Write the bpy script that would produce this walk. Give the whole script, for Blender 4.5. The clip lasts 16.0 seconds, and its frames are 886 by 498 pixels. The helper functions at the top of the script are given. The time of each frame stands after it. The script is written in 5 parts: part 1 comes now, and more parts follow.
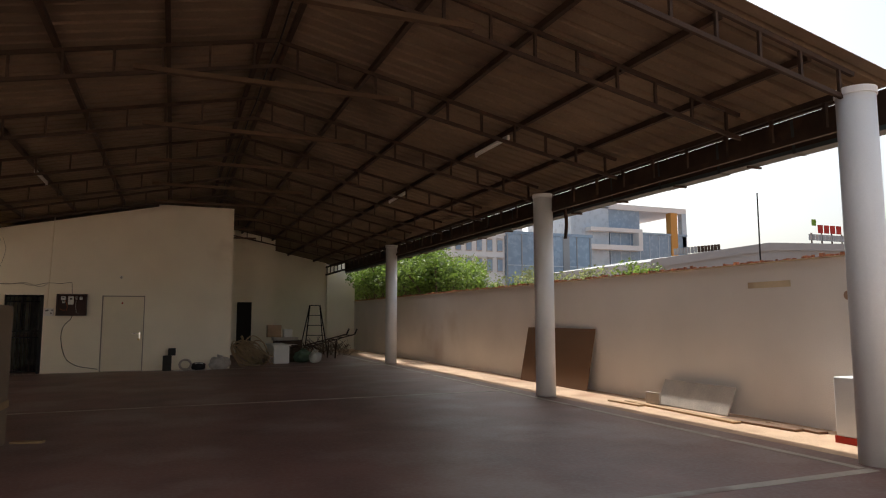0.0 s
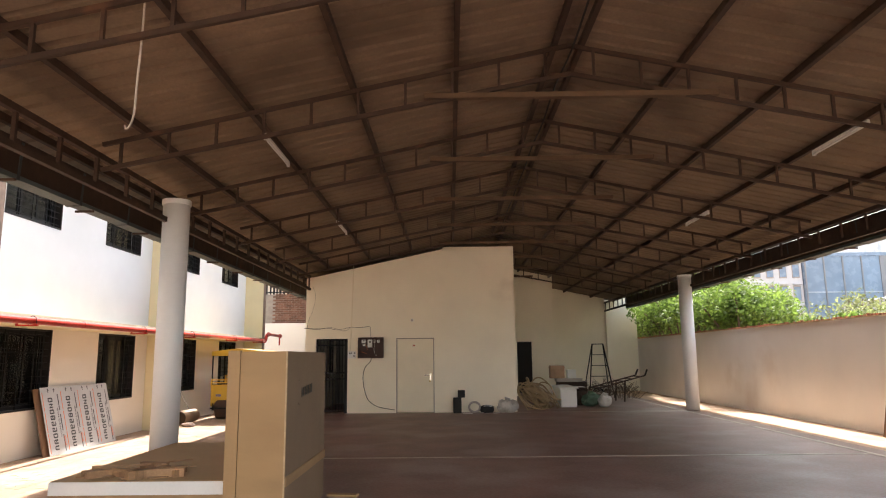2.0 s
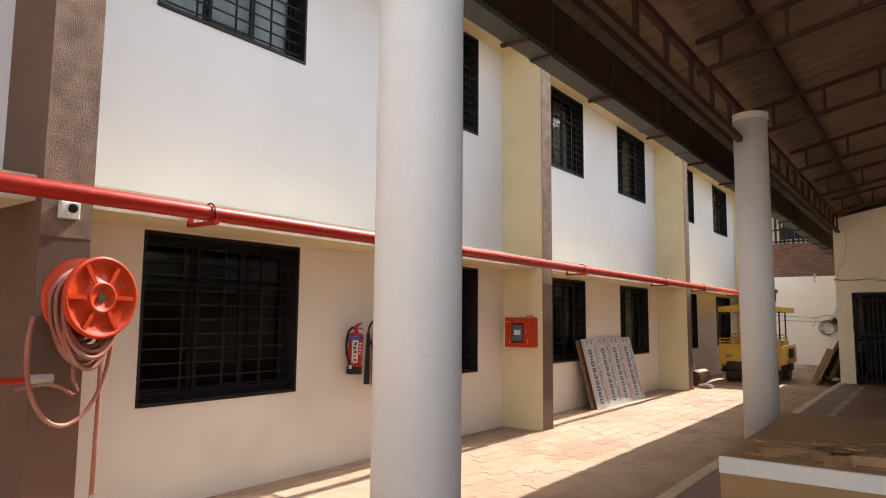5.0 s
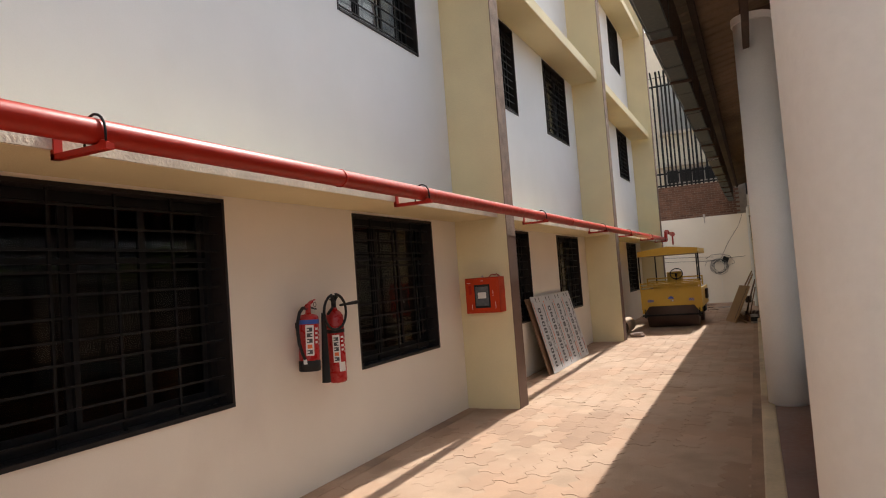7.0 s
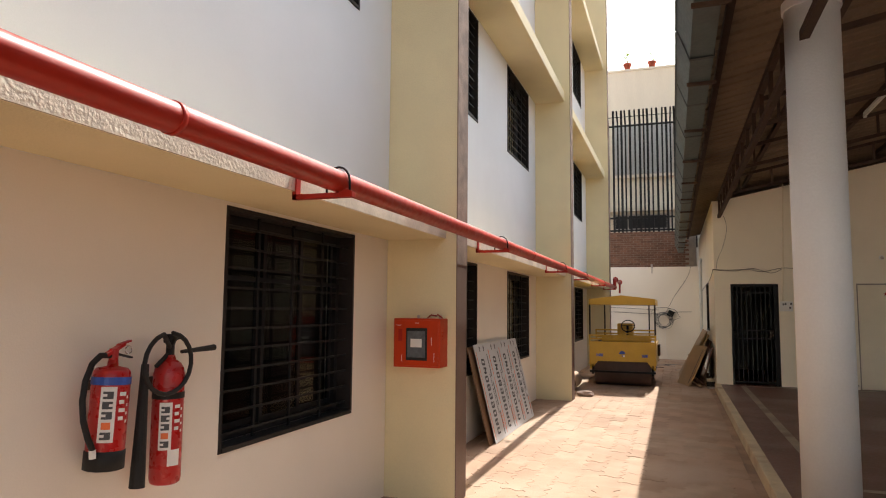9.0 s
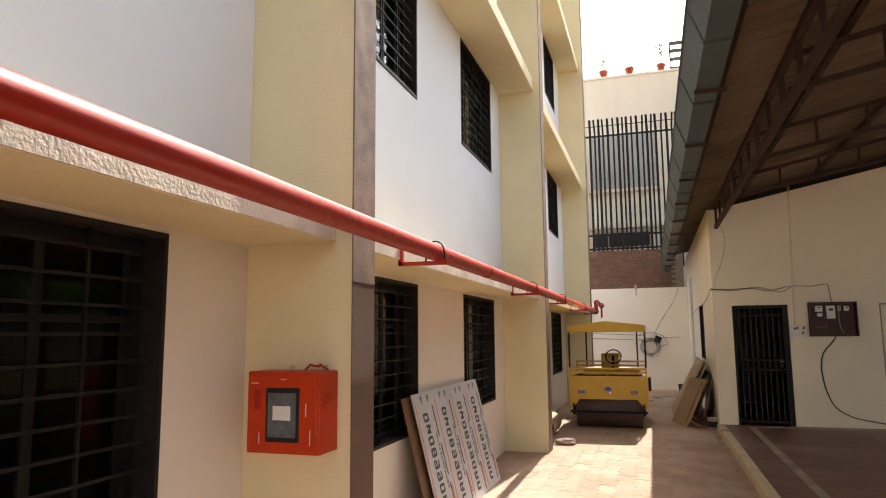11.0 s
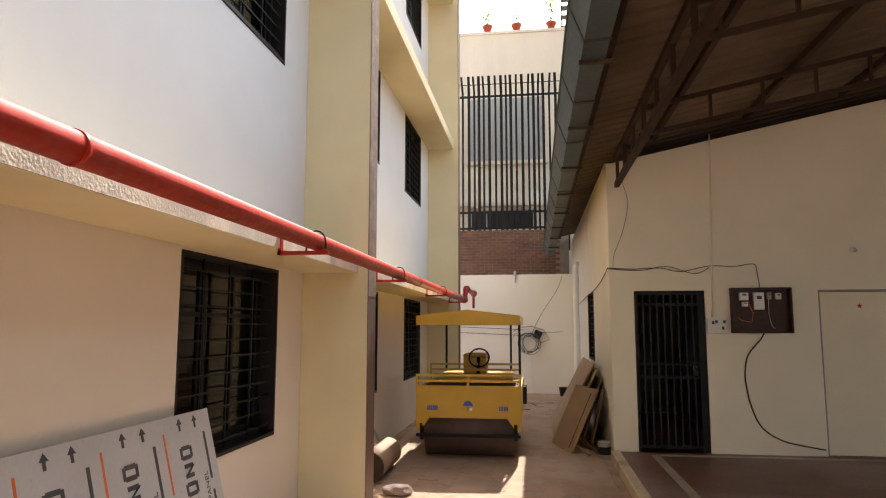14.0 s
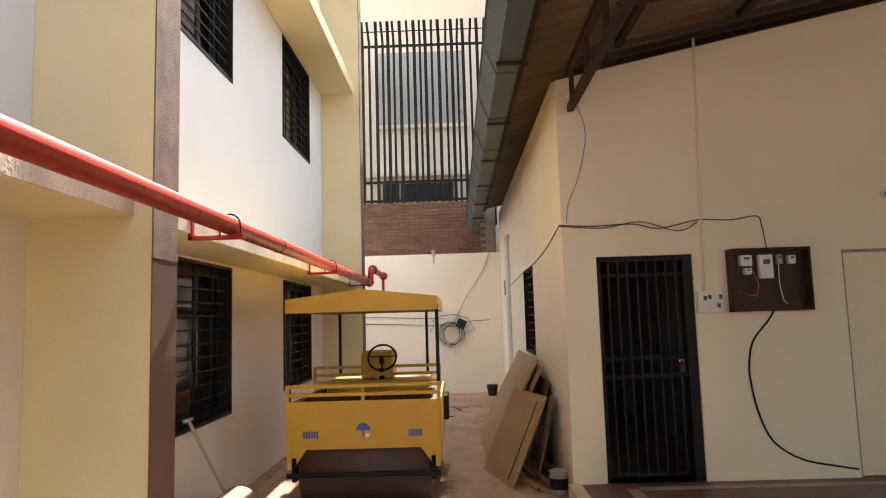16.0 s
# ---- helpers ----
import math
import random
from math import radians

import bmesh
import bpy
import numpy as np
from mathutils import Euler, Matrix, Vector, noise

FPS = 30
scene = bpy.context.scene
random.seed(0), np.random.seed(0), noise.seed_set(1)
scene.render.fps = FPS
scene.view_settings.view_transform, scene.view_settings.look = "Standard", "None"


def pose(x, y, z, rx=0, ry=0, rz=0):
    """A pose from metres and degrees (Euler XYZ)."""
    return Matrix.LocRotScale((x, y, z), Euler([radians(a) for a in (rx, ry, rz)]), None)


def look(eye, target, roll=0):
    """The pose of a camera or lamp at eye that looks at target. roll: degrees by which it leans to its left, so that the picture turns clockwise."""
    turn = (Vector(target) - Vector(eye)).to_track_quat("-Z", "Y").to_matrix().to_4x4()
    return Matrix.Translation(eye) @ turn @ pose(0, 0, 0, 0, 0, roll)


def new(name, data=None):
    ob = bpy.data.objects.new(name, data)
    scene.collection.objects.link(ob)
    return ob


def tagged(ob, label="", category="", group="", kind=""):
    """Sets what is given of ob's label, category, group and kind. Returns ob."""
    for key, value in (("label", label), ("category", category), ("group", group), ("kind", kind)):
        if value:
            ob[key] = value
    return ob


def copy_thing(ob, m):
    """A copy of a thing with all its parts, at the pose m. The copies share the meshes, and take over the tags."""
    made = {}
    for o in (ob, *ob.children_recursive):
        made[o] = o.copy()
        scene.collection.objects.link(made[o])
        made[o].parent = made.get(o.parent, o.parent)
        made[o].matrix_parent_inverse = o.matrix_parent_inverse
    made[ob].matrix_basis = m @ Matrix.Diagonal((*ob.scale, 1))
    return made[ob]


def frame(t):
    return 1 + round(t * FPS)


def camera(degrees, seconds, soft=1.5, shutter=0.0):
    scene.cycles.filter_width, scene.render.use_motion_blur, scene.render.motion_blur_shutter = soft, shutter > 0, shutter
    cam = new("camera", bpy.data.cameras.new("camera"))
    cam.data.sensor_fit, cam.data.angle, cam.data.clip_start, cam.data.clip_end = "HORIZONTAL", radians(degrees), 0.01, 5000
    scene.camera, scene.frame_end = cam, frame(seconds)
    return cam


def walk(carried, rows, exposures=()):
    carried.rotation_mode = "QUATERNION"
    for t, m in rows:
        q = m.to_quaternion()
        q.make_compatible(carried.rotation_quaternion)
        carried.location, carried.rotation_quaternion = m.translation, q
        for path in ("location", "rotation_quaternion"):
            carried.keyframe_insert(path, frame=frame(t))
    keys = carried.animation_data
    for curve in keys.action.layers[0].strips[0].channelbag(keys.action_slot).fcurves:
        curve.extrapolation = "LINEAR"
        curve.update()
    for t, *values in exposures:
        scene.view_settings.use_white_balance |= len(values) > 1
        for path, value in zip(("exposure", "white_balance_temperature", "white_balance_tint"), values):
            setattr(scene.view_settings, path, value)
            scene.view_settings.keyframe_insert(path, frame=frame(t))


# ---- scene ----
cam = camera(67.7, 16.0, soft=1.1)
PATH = [
    (0, (-0.251, -0.191, 1.565), (0.497, 1.652, 1.773), -0.1),
    (0.5, (-0.268, 0.207, 1.548), (0.372, 2.088, 1.782), -0.3),
    (1, (-0.285, 0.559, 1.547), (0.144, 2.499, 1.773), -1.0),
    (1.5, (-0.377, 0.961, 1.582), (-0.137, 2.924, 1.881), 0.5),
    (2, (-0.547, 1.188, 1.653), (-0.566, 3.162, 1.976), -0.6),
    (2.5, (-0.86, 1.574, 1.663), (-1.299, 3.499, 1.986), -0.3),
    (3, (-1.193, 1.82, 1.624), (-1.875, 3.675, 1.931), -0.5),
    (3.5, (-1.63, 2.076, 1.581), (-2.538, 3.837, 1.851), 0.1),
    (4, (-1.985, 2.175, 1.525), (-3.167, 3.77, 1.765), 1.0),
    (6.5, (-4.326, 2.888, 1.554), (-5.401, 4.568, 1.707), -3.2),
    (7, (-4.672, 3.265, 1.558), (-5.521, 5.074, 1.651), -4.3),
    (7.5, (-4.932, 3.65, 1.542), (-5.632, 5.52, 1.662), -2.0),
    (8, (-5.152, 4.098, 1.573), (-5.741, 6.005, 1.702), -1.0),
    (8.5, (-5.331, 4.612, 1.613), (-5.968, 6.503, 1.754), -0.2),
    (8.7, (-5.4, 4.829, 1.621), (-6.058, 6.711, 1.777), 0.4),
    (10.8, (-5.739, 7.093, 1.735), (-6.362, 8.978, 1.981), 0.1),
    (11, (-5.735, 7.341, 1.732), (-6.331, 9.233, 1.989), -0.5),
    (11.5, (-5.833, 8.012, 1.723), (-6.34, 9.931, 1.968), -1.5),
    (12, (-5.782, 8.578, 1.707), (-6.212, 10.519, 1.926), -0.3),
    (12.5, (-5.745, 9.2, 1.73), (-6.057, 11.166, 1.929), -2.7),
    (13, (-5.741, 9.821, 1.698), (-6.027, 11.788, 1.913), 0.2),
    (13.5, (-5.709, 10.486, 1.714), (-5.947, 12.459, 1.938), -1.1),
    (14, (-5.684, 11.146, 1.722), (-5.957, 13.114, 1.957), -0.0),
    (14.5, (-5.7, 11.852, 1.714), (-5.894, 13.831, 1.925), -2.4),
    (15, (-5.706, 12.552, 1.736), (-5.887, 14.533, 1.941), -0.4),
    (15.5, (-5.703, 13.252, 1.735), (-5.79, 15.241, 1.928), -1.8),
    (16, (-5.708, 13.961, 1.668), (-5.744, 15.95, 1.876), -1.7),
]
EXPOSURES = [(0.0, 0.1), (0.5, 0.25), (1.0, 0.68), (1.5, 1.3), (2.0, 1.62), (2.5, 1.75), (3.0, 1.72), (3.5, 1.42), (4.0, 1.2), (6.3, 0.45), (7.0, 0.38), (7.5, 0.38), (8.0, 0.55), (8.7, 0.7), (11.0, 1.0), (13.0, 0.92), (14.5, 1.1), (16.0, 1.38)]
walk(cam, [(t, look(eye, target, roll)) for t, eye, target, roll in PATH], EXPOSURES)

# ---- light ----
TO_SUN = Vector((0.105, 0.90, 1.0)).normalized()
world = bpy.data.worlds.new("sky")
scene.world = world
world.use_nodes = True
wn = world.node_tree
sky = wn.nodes.new("ShaderNodeTexSky")
sky.sky_type = "NISHITA"
sky.sun_disc = False
sky.sun_elevation = math.asin(TO_SUN.z)
sky.sun_rotation = math.atan2(TO_SUN.x, TO_SUN.y)
sky.air_density, sky.dust_density, sky.ozone_density = 1.2, 4.0, 1.0
haze = wn.nodes.new("ShaderNodeHueSaturation")
haze.inputs["Saturation"].default_value, haze.inputs["Value"].default_value = 0.5, 1.2
wn.links.new(sky.outputs[0], haze.inputs["Color"])
wn.links.new(haze.outputs[0], wn.nodes["Background"].inputs[0])
wn.nodes["Background"].inputs[1].default_value = 0.15
sun = new("sun", bpy.data.lights.new("sun", "SUN"))
sun.data.energy, sun.data.angle, sun.data.color = 5.0, radians(0.55), (1.0, 0.95, 0.87)
sun.rotation_mode = "QUATERNION"
sun.rotation_quaternion = TO_SUN.to_track_quat("Z", "Y")


# ---- materials ----
def mat(name, base, rough=0.7, metal=0.0, vary=0.12, scale=6.0, fine=60.0, bump=0.15, stain=None, stain_at=0.62, piece=0.0, stretch=(1, 1, 1), spec=0.5):
    """A surface with large soft variation, fine grain, optional stains and a fine relief."""
    m = bpy.data.materials.new(name)
    m.use_nodes = True
    t = m.node_tree
    n, l, b = t.nodes, t.links, t.nodes["Principled BSDF"]
    b.inputs["Metallic"].default_value = metal
    b.inputs["Specular IOR Level"].default_value = spec
    co = n.new("ShaderNodeTexCoord")
    mp = n.new("ShaderNodeMapping")
    mp.inputs["Scale"].default_value = stretch
    geo = n.new("ShaderNodeNewGeometry")
    l.new(geo.outputs["Position"], mp.inputs[0])

    def noisy(s, detail):
        x = n.new("ShaderNodeTexNoise")
        x.inputs["Scale"].default_value, x.inputs["Detail"].default_value = s, detail
        l.new(mp.outputs[0], x.inputs["Vector"])
        return x.outputs["Fac"]

    def mul(sock, lo, hi, a=0.3, c=0.7):
        x = n.new("ShaderNodeMapRange")
        for i, v in enumerate((a, c, lo, hi)):
            x.inputs[i + 1].default_value = v
        l.new(sock, x.inputs[0])
        return x.outputs[0]

    big, small = noisy(scale, 5), noisy(fine, 3)
    hs = n.new("ShaderNodeHueSaturation")
    hs.inputs["Color"].default_value = (*base, 1)
    ma = n.new("ShaderNodeMath")
    ma.operation = "MULTIPLY"
    l.new(mul(big, 1 - vary, 1 + vary), ma.inputs[0])
    l.new(mul(small, 1 - vary * 0.5, 1 + vary * 0.5), ma.inputs[1])
    val = ma.outputs[0]
    if piece:
        info = n.new("ShaderNodeObjectInfo")
        mb = n.new("ShaderNodeMath")
        mb.operation = "MULTIPLY"
        isl = n.new("ShaderNodeMath")
        isl.operation = "ADD"
        l.new(info.outputs["Random"], isl.inputs[0])
        l.new(geo.outputs["Random Per Island"], isl.inputs[1])
        fr = n.new("ShaderNodeMath")
        fr.operation = "FRACT"
        l.new(isl.outputs[0], fr.inputs[0])
        l.new(mul(fr.outputs[0], 1 - piece, 1 + piece, 0, 1), mb.inputs[0])
        l.new(val, mb.inputs[1])
        val = mb.outputs[0]
    l.new(val, hs.inputs["Value"])
    col = hs.outputs[0]
    if stain:
        mx = n.new("ShaderNodeMix")
        mx.data_type = "RGBA"
        mx.inputs[7].default_value = (*stain, 1)
        l.new(col, mx.inputs[6])
        l.new(mul(noisy(scale * 0.45, 8), 0, 0.75, stain_at, stain_at + 0.14), mx.inputs[0])
        col = mx.outputs[2]
    l.new(col, b.inputs["Base Color"])
    l.new(mul(small, max(0.02, rough - 0.08), min(1, rough + 0.08)), b.inputs["Roughness"])
    if bump:
        bp = n.new("ShaderNodeBump")
        bp.inputs["Strength"].default_value, bp.inputs["Distance"].default_value = bump, 0.01
        l.new(small, bp.inputs["Height"])
        l.new(bp.outputs[0], b.inputs["Normal"])
    return m


M_WHITE = mat("white_wall_paint", (0.79, 0.80, 0.81), 0.75, vary=0.03, scale=1.2, fine=140, bump=0.09, stain=(0.66, 0.64, 0.60), stain_at=0.66)
M_CREAM = mat("cream_wall_paint", (0.72, 0.63, 0.40), 0.75, vary=0.05, scale=1.5, fine=90, bump=0.25, stain=(0.6, 0.5, 0.33), stain_at=0.66)
M_PEACH = mat("bounce_tinted_wall_paint", (0.80, 0.735, 0.64), 0.75, vary=0.03, scale=1.2, fine=140, bump=0.09, stain=(0.66, 0.58, 0.5), stain_at=0.66)
M_BROWN = mat("smooth_brown_paint", (0.125, 0.066, 0.043), 0.7, vary=0.1, scale=3, fine=120, bump=0.12)
M_GRITBROWN = mat("rough_cast_brown_paint", (0.195, 0.125, 0.09), 0.9, vary=0.3, scale=7, fine=110, bump=0.75)
M_GRIT = mat("rough_cast_ledge", (0.62, 0.56, 0.44), 0.85, vary=0.18, scale=4, fine=60, bump=0.6)
M_SHEDWALL = mat("ivory_wall_paint", (0.86, 0.80, 0.66), 0.75, vary=0.04, scale=1.0, fine=120, bump=0.1, stain=(0.55, 0.47, 0.36), stain_at=0.64)
M_BOUND = mat("boundary_wall_paint", (0.82, 0.77, 0.72), 0.8, vary=0.05, scale=0.8, fine=60, bump=0.3, stain=(0.58, 0.47, 0.38), stain_at=0.6)
M_COLUMN = mat("column_paint", (0.78, 0.79, 0.80), 0.6, vary=0.04, scale=1.5, fine=60, bump=0.15, stain=(0.62, 0.6, 0.57), stain_at=0.62)
M_FLOOR = mat("red_oxide_floor", (0.19, 0.098, 0.078), 0.5, vary=0.22, scale=1.4, fine=24, bump=0.12, stain=(0.29, 0.205, 0.172), stain_at=0.5)
M_LINE = mat("faded_line_paint", (0.42, 0.36, 0.29), 0.6, vary=0.2, scale=3, fine=40, stain=(0.2, 0.12, 0.1), stain_at=0.55)
M_KERB = mat("kerb_paint", (0.62, 0.5, 0.33), 0.75, vary=0.12, scale=3, fine=40, stain=(0.3, 0.18, 0.12), stain_at=0.55)
M_PAVER = mat("concrete_paver", (0.37, 0.235, 0.155), 0.88, vary=0.12, scale=1.3, fine=70, bump=0.45, stain=(0.44, 0.315, 0.225), stain_at=0.47, piece=0.13)
M_SAND = mat("paver_joint_sand", (0.40, 0.275, 0.19), 0.95, vary=0.15, scale=3, fine=80, bump=0.5)
M_EDGING = mat("dusty_cement", (0.36, 0.235, 0.16), 0.95, vary=0.2, scale=3, fine=60, bump=0.6, stain=(0.2, 0.14, 0.1), stain_at=0.52)
M_SOIL = mat("bare_soil", (0.34, 0.21, 0.14), 0.95, vary=0.2, scale=2, fine=40, bump=0.8)
M_SANDY = mat("pale_dry_sand", (0.52, 0.36, 0.24), 0.95, vary=0.15, scale=2, fine=40, bump=0.6, stain=(0.36, 0.2, 0.12), stain_at=0.55)
M_STEEL = mat("brown_primed_steel", (0.05, 0.029, 0.019), 0.65, spec=0.25, vary=0.2, scale=5, fine=50, bump=0.15, stain=(0.12, 0.06, 0.035), stain_at=0.6)
M_TIE = mat("tan_painted_steel", (0.105, 0.064, 0.037), 0.65, spec=0.25, vary=0.15, scale=5, fine=50, bump=0.15)
M_SHEET = mat("roof_sheet", (0.20, 0.146, 0.10), 0.78, spec=0.2, vary=0.2, scale=1.0, fine=30, bump=0.05, stain=(0.10, 0.072, 0.05), stain_at=0.56)
M_GUTTER = mat("grey_green_sheet", (0.06, 0.085, 0.09), 0.55, vary=0.15, scale=2, fine=30, bump=0.1, stain=(0.05, 0.045, 0.04), stain_at=0.52)
M_STRAP = mat("dark_strap_steel", (0.035, 0.045, 0.047), 0.6, vary=0.2, scale=4, fine=40, bump=0.1)
M_BLACK = mat("black_painted_steel", (0.012, 0.012, 0.013), 0.5, spec=0.15, vary=0.15, scale=5, fine=60, bump=0.1)
M_STONE = mat("black_granite", (0.016, 0.015, 0.016), 0.45, spec=0.2, vary=0.3, scale=6, fine=80, bump=0.2)
M_RED = mat("red_pipe_paint", (0.36, 0.018, 0.008), 0.42, spec=0.3, vary=0.08, scale=1.5, fine=25, bump=0.0)
M_BRICK = mat("fired_brick", (0.15, 0.075, 0.048), 0.9, vary=0.2, scale=3, fine=50, bump=0.6, piece=0.25)
M_MORTAR = mat("cement_mortar", (0.26, 0.22, 0.18), 0.95, vary=0.15, scale=5, fine=60, bump=0.6)
M_MDF = mat("tan_board", (0.36, 0.225, 0.105), 0.65, vary=0.1, scale=1.5, fine=80, bump=0.08, stretch=(1, 1, 3))
M_PLYB = mat("brown_plywood", (0.16, 0.082, 0.04), 0.6, vary=0.12, scale=1.5, fine=40, bump=0.1, stretch=(1, 0.3, 1))
M_EDGE = mat("white_laminate", (0.78, 0.77, 0.74), 0.45, vary=0.04, scale=2, fine=50, bump=0.05)
M_YELLOW = mat("yellow_machine_paint", (0.56, 0.32, 0.02), 0.42, vary=0.08, scale=3, fine=50, bump=0.06, stain=(0.36, 0.2, 0.05), stain_at=0.66)
M_DRUM = mat("rusty_drum_steel", (0.085, 0.05, 0.04), 0.6, metal=0.2, vary=0.2, scale=4, fine=50, bump=0.2)
M_DOOR = mat("ivory_door_paint", (0.80, 0.73, 0.57), 0.55, vary=0.04, scale=2, fine=60, bump=0.05)
M_FIRERED = mat("fire_red_plastic", (0.50, 0.04, 0.006), 0.45, spec=0.3, vary=0.07, scale=5, fine=60, bump=0.03)
M_GREYSTONE = mat("grey_stone", (0.42, 0.38, 0.34), 0.8, vary=0.15, scale=3, fine=40, bump=0.4)
M_DARK = mat("unlit_room_tone", (0.03, 0.027, 0.025), 0.8, vary=0.1, bump=0)


def glass(name, tint=(0.6, 0.65, 0.65)):
    m = bpy.data.materials.new(name)
    m.use_nodes = True
    b = m.node_tree.nodes["Principled BSDF"]
    b.inputs["Base Color"].default_value = (*tint, 1)
    b.inputs["Roughness"].default_value = 0.04
    b.inputs["Transmission Weight"].default_value = 1.0
    b.inputs["IOR"].default_value = 1.27
    return m


M_GLASS = glass("window_glass", (0.58, 0.62, 0.63))


# ---- builders ----
def mesh_of(name, bm, material):
    me = bpy.data.meshes.new(name)
    bmesh.ops.recalc_face_normals(bm, faces=bm.faces[:])
    bm.to_mesh(me)
    bm.free()
    for one in material if isinstance(material, (list, tuple)) else [material]:
        me.materials.append(one)
    return me


def part(name, bm, material, parent=None, label="", at=None):
    ob = new(name, mesh_of(name, bm, material))
    if at is not None:
        ob.matrix_basis = at
    if parent is not None:
        ob.parent = parent
    if label:
        ob["label"] = label
    return ob


def thing(name, label, category, at=(0, 0, 0), group="", kind="", turn=0.0):
    ob = new(name)
    ob.empty_display_size = 0.1
    ob.matrix_basis = pose(*at, 0, 0, turn)
    return tagged(ob, label, category, group, kind)


def box(bm, x0, x1, y0, y1, z0, z1, bevel=0.0, m=None):
    """Adds a box, with bevelled edges if asked."""
    r = bmesh.ops.create_cube(bm, size=1.0, matrix=Matrix.Translation(((x0 + x1) / 2, (y0 + y1) / 2, (z0 + z1) / 2)) @ Matrix.Diagonal((abs(x1 - x0), abs(y1 - y0), abs(z1 - z0), 1)))
    vs = r["verts"]
    if bevel:
        es = list({e for v in vs for e in v.link_edges})
        out = bmesh.ops.bevel(bm, geom=es, offset=bevel, segments=2, profile=0.5, affect="EDGES")
        vs = list({v for fc in out["faces"] for v in fc.verts} | {v for v in vs if v.is_valid})
    if m is not None:
        bmesh.ops.transform(bm, matrix=m, verts=vs)
    return bm


def cyl(bm, a, b, r, seg=12, r2=None, caps=True):
    """Adds a round bar from a to b."""
    a, b = Vector(a), Vector(b)
    d = b - a
    bmesh.ops.create_cone(bm, cap_ends=caps, segments=seg, radius1=r, radius2=r if r2 is None else r2, depth=d.length,
                          matrix=Matrix.Translation((a + b) / 2) @ d.to_track_quat("Z", "Y").to_matrix().to_4x4())
    return bm


def bar(bm, a, b, w, h):
    """Adds a square bar from a to b, w wide and h high."""
    a, b = Vector(a), Vector(b)
    d = b - a
    bmesh.ops.create_cube(bm, size=1.0, matrix=Matrix.Translation((a + b) / 2) @ d.to_track_quat("Z", "Y").to_matrix().to_4x4() @ Matrix.Diagonal((w, h, d.length, 1)))
    return bm


def tube(bm, pts, r, seg=8):
    """Adds a bent round tube through the points."""
    pts = [Vector(p) for p in pts]
    rings = []
    up = Vector((0.13, 0.21, 0.97))
    for i, p in enumerate(pts):
        d = (pts[min(i + 1, len(pts) - 1)] - pts[max(i - 1, 0)]).normalized()
        s = d.cross(up)
        if s.length < 1e-3:
            s = d.cross(Vector((1, 0, 0)))
        s.normalize()
        u = s.cross(d)
        up = u
        rings.append([bm.verts.new(p + r * (math.cos(k * 2 * math.pi / seg) * s + math.sin(k * 2 * math.pi / seg) * u)) for k in range(seg)])
    for a, b in zip(rings, rings[1:]):
        for k in range(seg):
            fc = bm.faces.new((a[k], a[(k + 1) % seg], b[(k + 1) % seg], b[k]))
            fc.smooth = True
    bm.faces.new(rings[0])
    bm.faces.new(rings[-1])
    return bm


def smooth(ob):
    for p in ob.data.polygons:
        p.use_smooth = len(p.vertices) == 4
    return ob


def B(*a, **k):
    return box(bmesh.new(), *a, **k)


def structure(name, bm, material, label, category):
    return tagged(part(name, bm, material), label, category, kind="structure")


def wall_y(name, x0, x1, y, thick, z0, z1, holes, material, label):
    """A wall of one x, running along y in the plane x..., cut into blocks round its openings (ya, yb, za, zb)."""
    bm = bmesh.new()
    ys = sorted({x0, x1, *[h[0] for h in holes], *[h[1] for h in holes]})
    for a, b in zip(ys, ys[1:]):
        zs = sorted([(h[2], h[3]) for h in holes if h[0] <= a + 1e-6 and h[1] >= b - 1e-6])
        low = z0
        for za, zb in zs + [(z1, z1)]:
            if za > low + 1e-4:
                box(bm, y - thick, y, a, b, low, za)
            low = zb
    bmesh.ops.remove_doubles(bm, verts=bm.verts, dist=1e-4)
    return structure(name, bm, material, label, "wall")


def wall_x(name, x0, x1, y, thick, z0, z1, holes, material, label):
    """The same for a wall along x whose near face lies at y."""
    bm = bmesh.new()
    xs = sorted({x0, x1, *[h[0] for h in holes], *[h[1] for h in holes]})
    for a, b in zip(xs, xs[1:]):
        zs = sorted([(h[2], h[3]) for h in holes if h[0] <= a + 1e-6 and h[1] >= b - 1e-6])
        low = z0
        for za, zb in zs + [(z1, z1)]:
            if za > low + 1e-4:
                box(bm, a, b, y, y + thick, low, za)
            low = zb
    bmesh.ops.remove_doubles(bm, verts=bm.verts, dist=1e-4)
    return structure(name, bm, material, label, "wall")


# ---- ground ----
FL = 0.12
structure("ground", B(-400, 400, -400, 400, -0.4, -0.05), M_SOIL, "dry brown earth around the whole yard", "ground")
structure("path_bed", B(-7.9, -4.74, -14, 28.9, -0.049, -0.0015), M_SAND, "sand bed under the interlocking path pavers", "ground")
structure("path_edging", B(-7.92, -7.79, -14, 28.9, -0.049, 0.004), M_EDGING, "narrow cement edging along the foot of the facade", "edging")
structure("path_edging", B(-4.83, -4.74, -14, 28.9, -0.049, 0.004), M_EDGING, "narrow cement edging along the raised floor", "edging")
structure("floor", B(-4.62, 6.3, -14, 31.2, -0.045, FL), M_FLOOR, "worn dark red oxide floor under the shed", "floor")
structure("kerb", B(-4.74, -4.62, -14, 20.2, -0.045, FL + 0.012, bevel=0.012), M_KERB, "cream painted edge strip of the raised floor", "kerb")
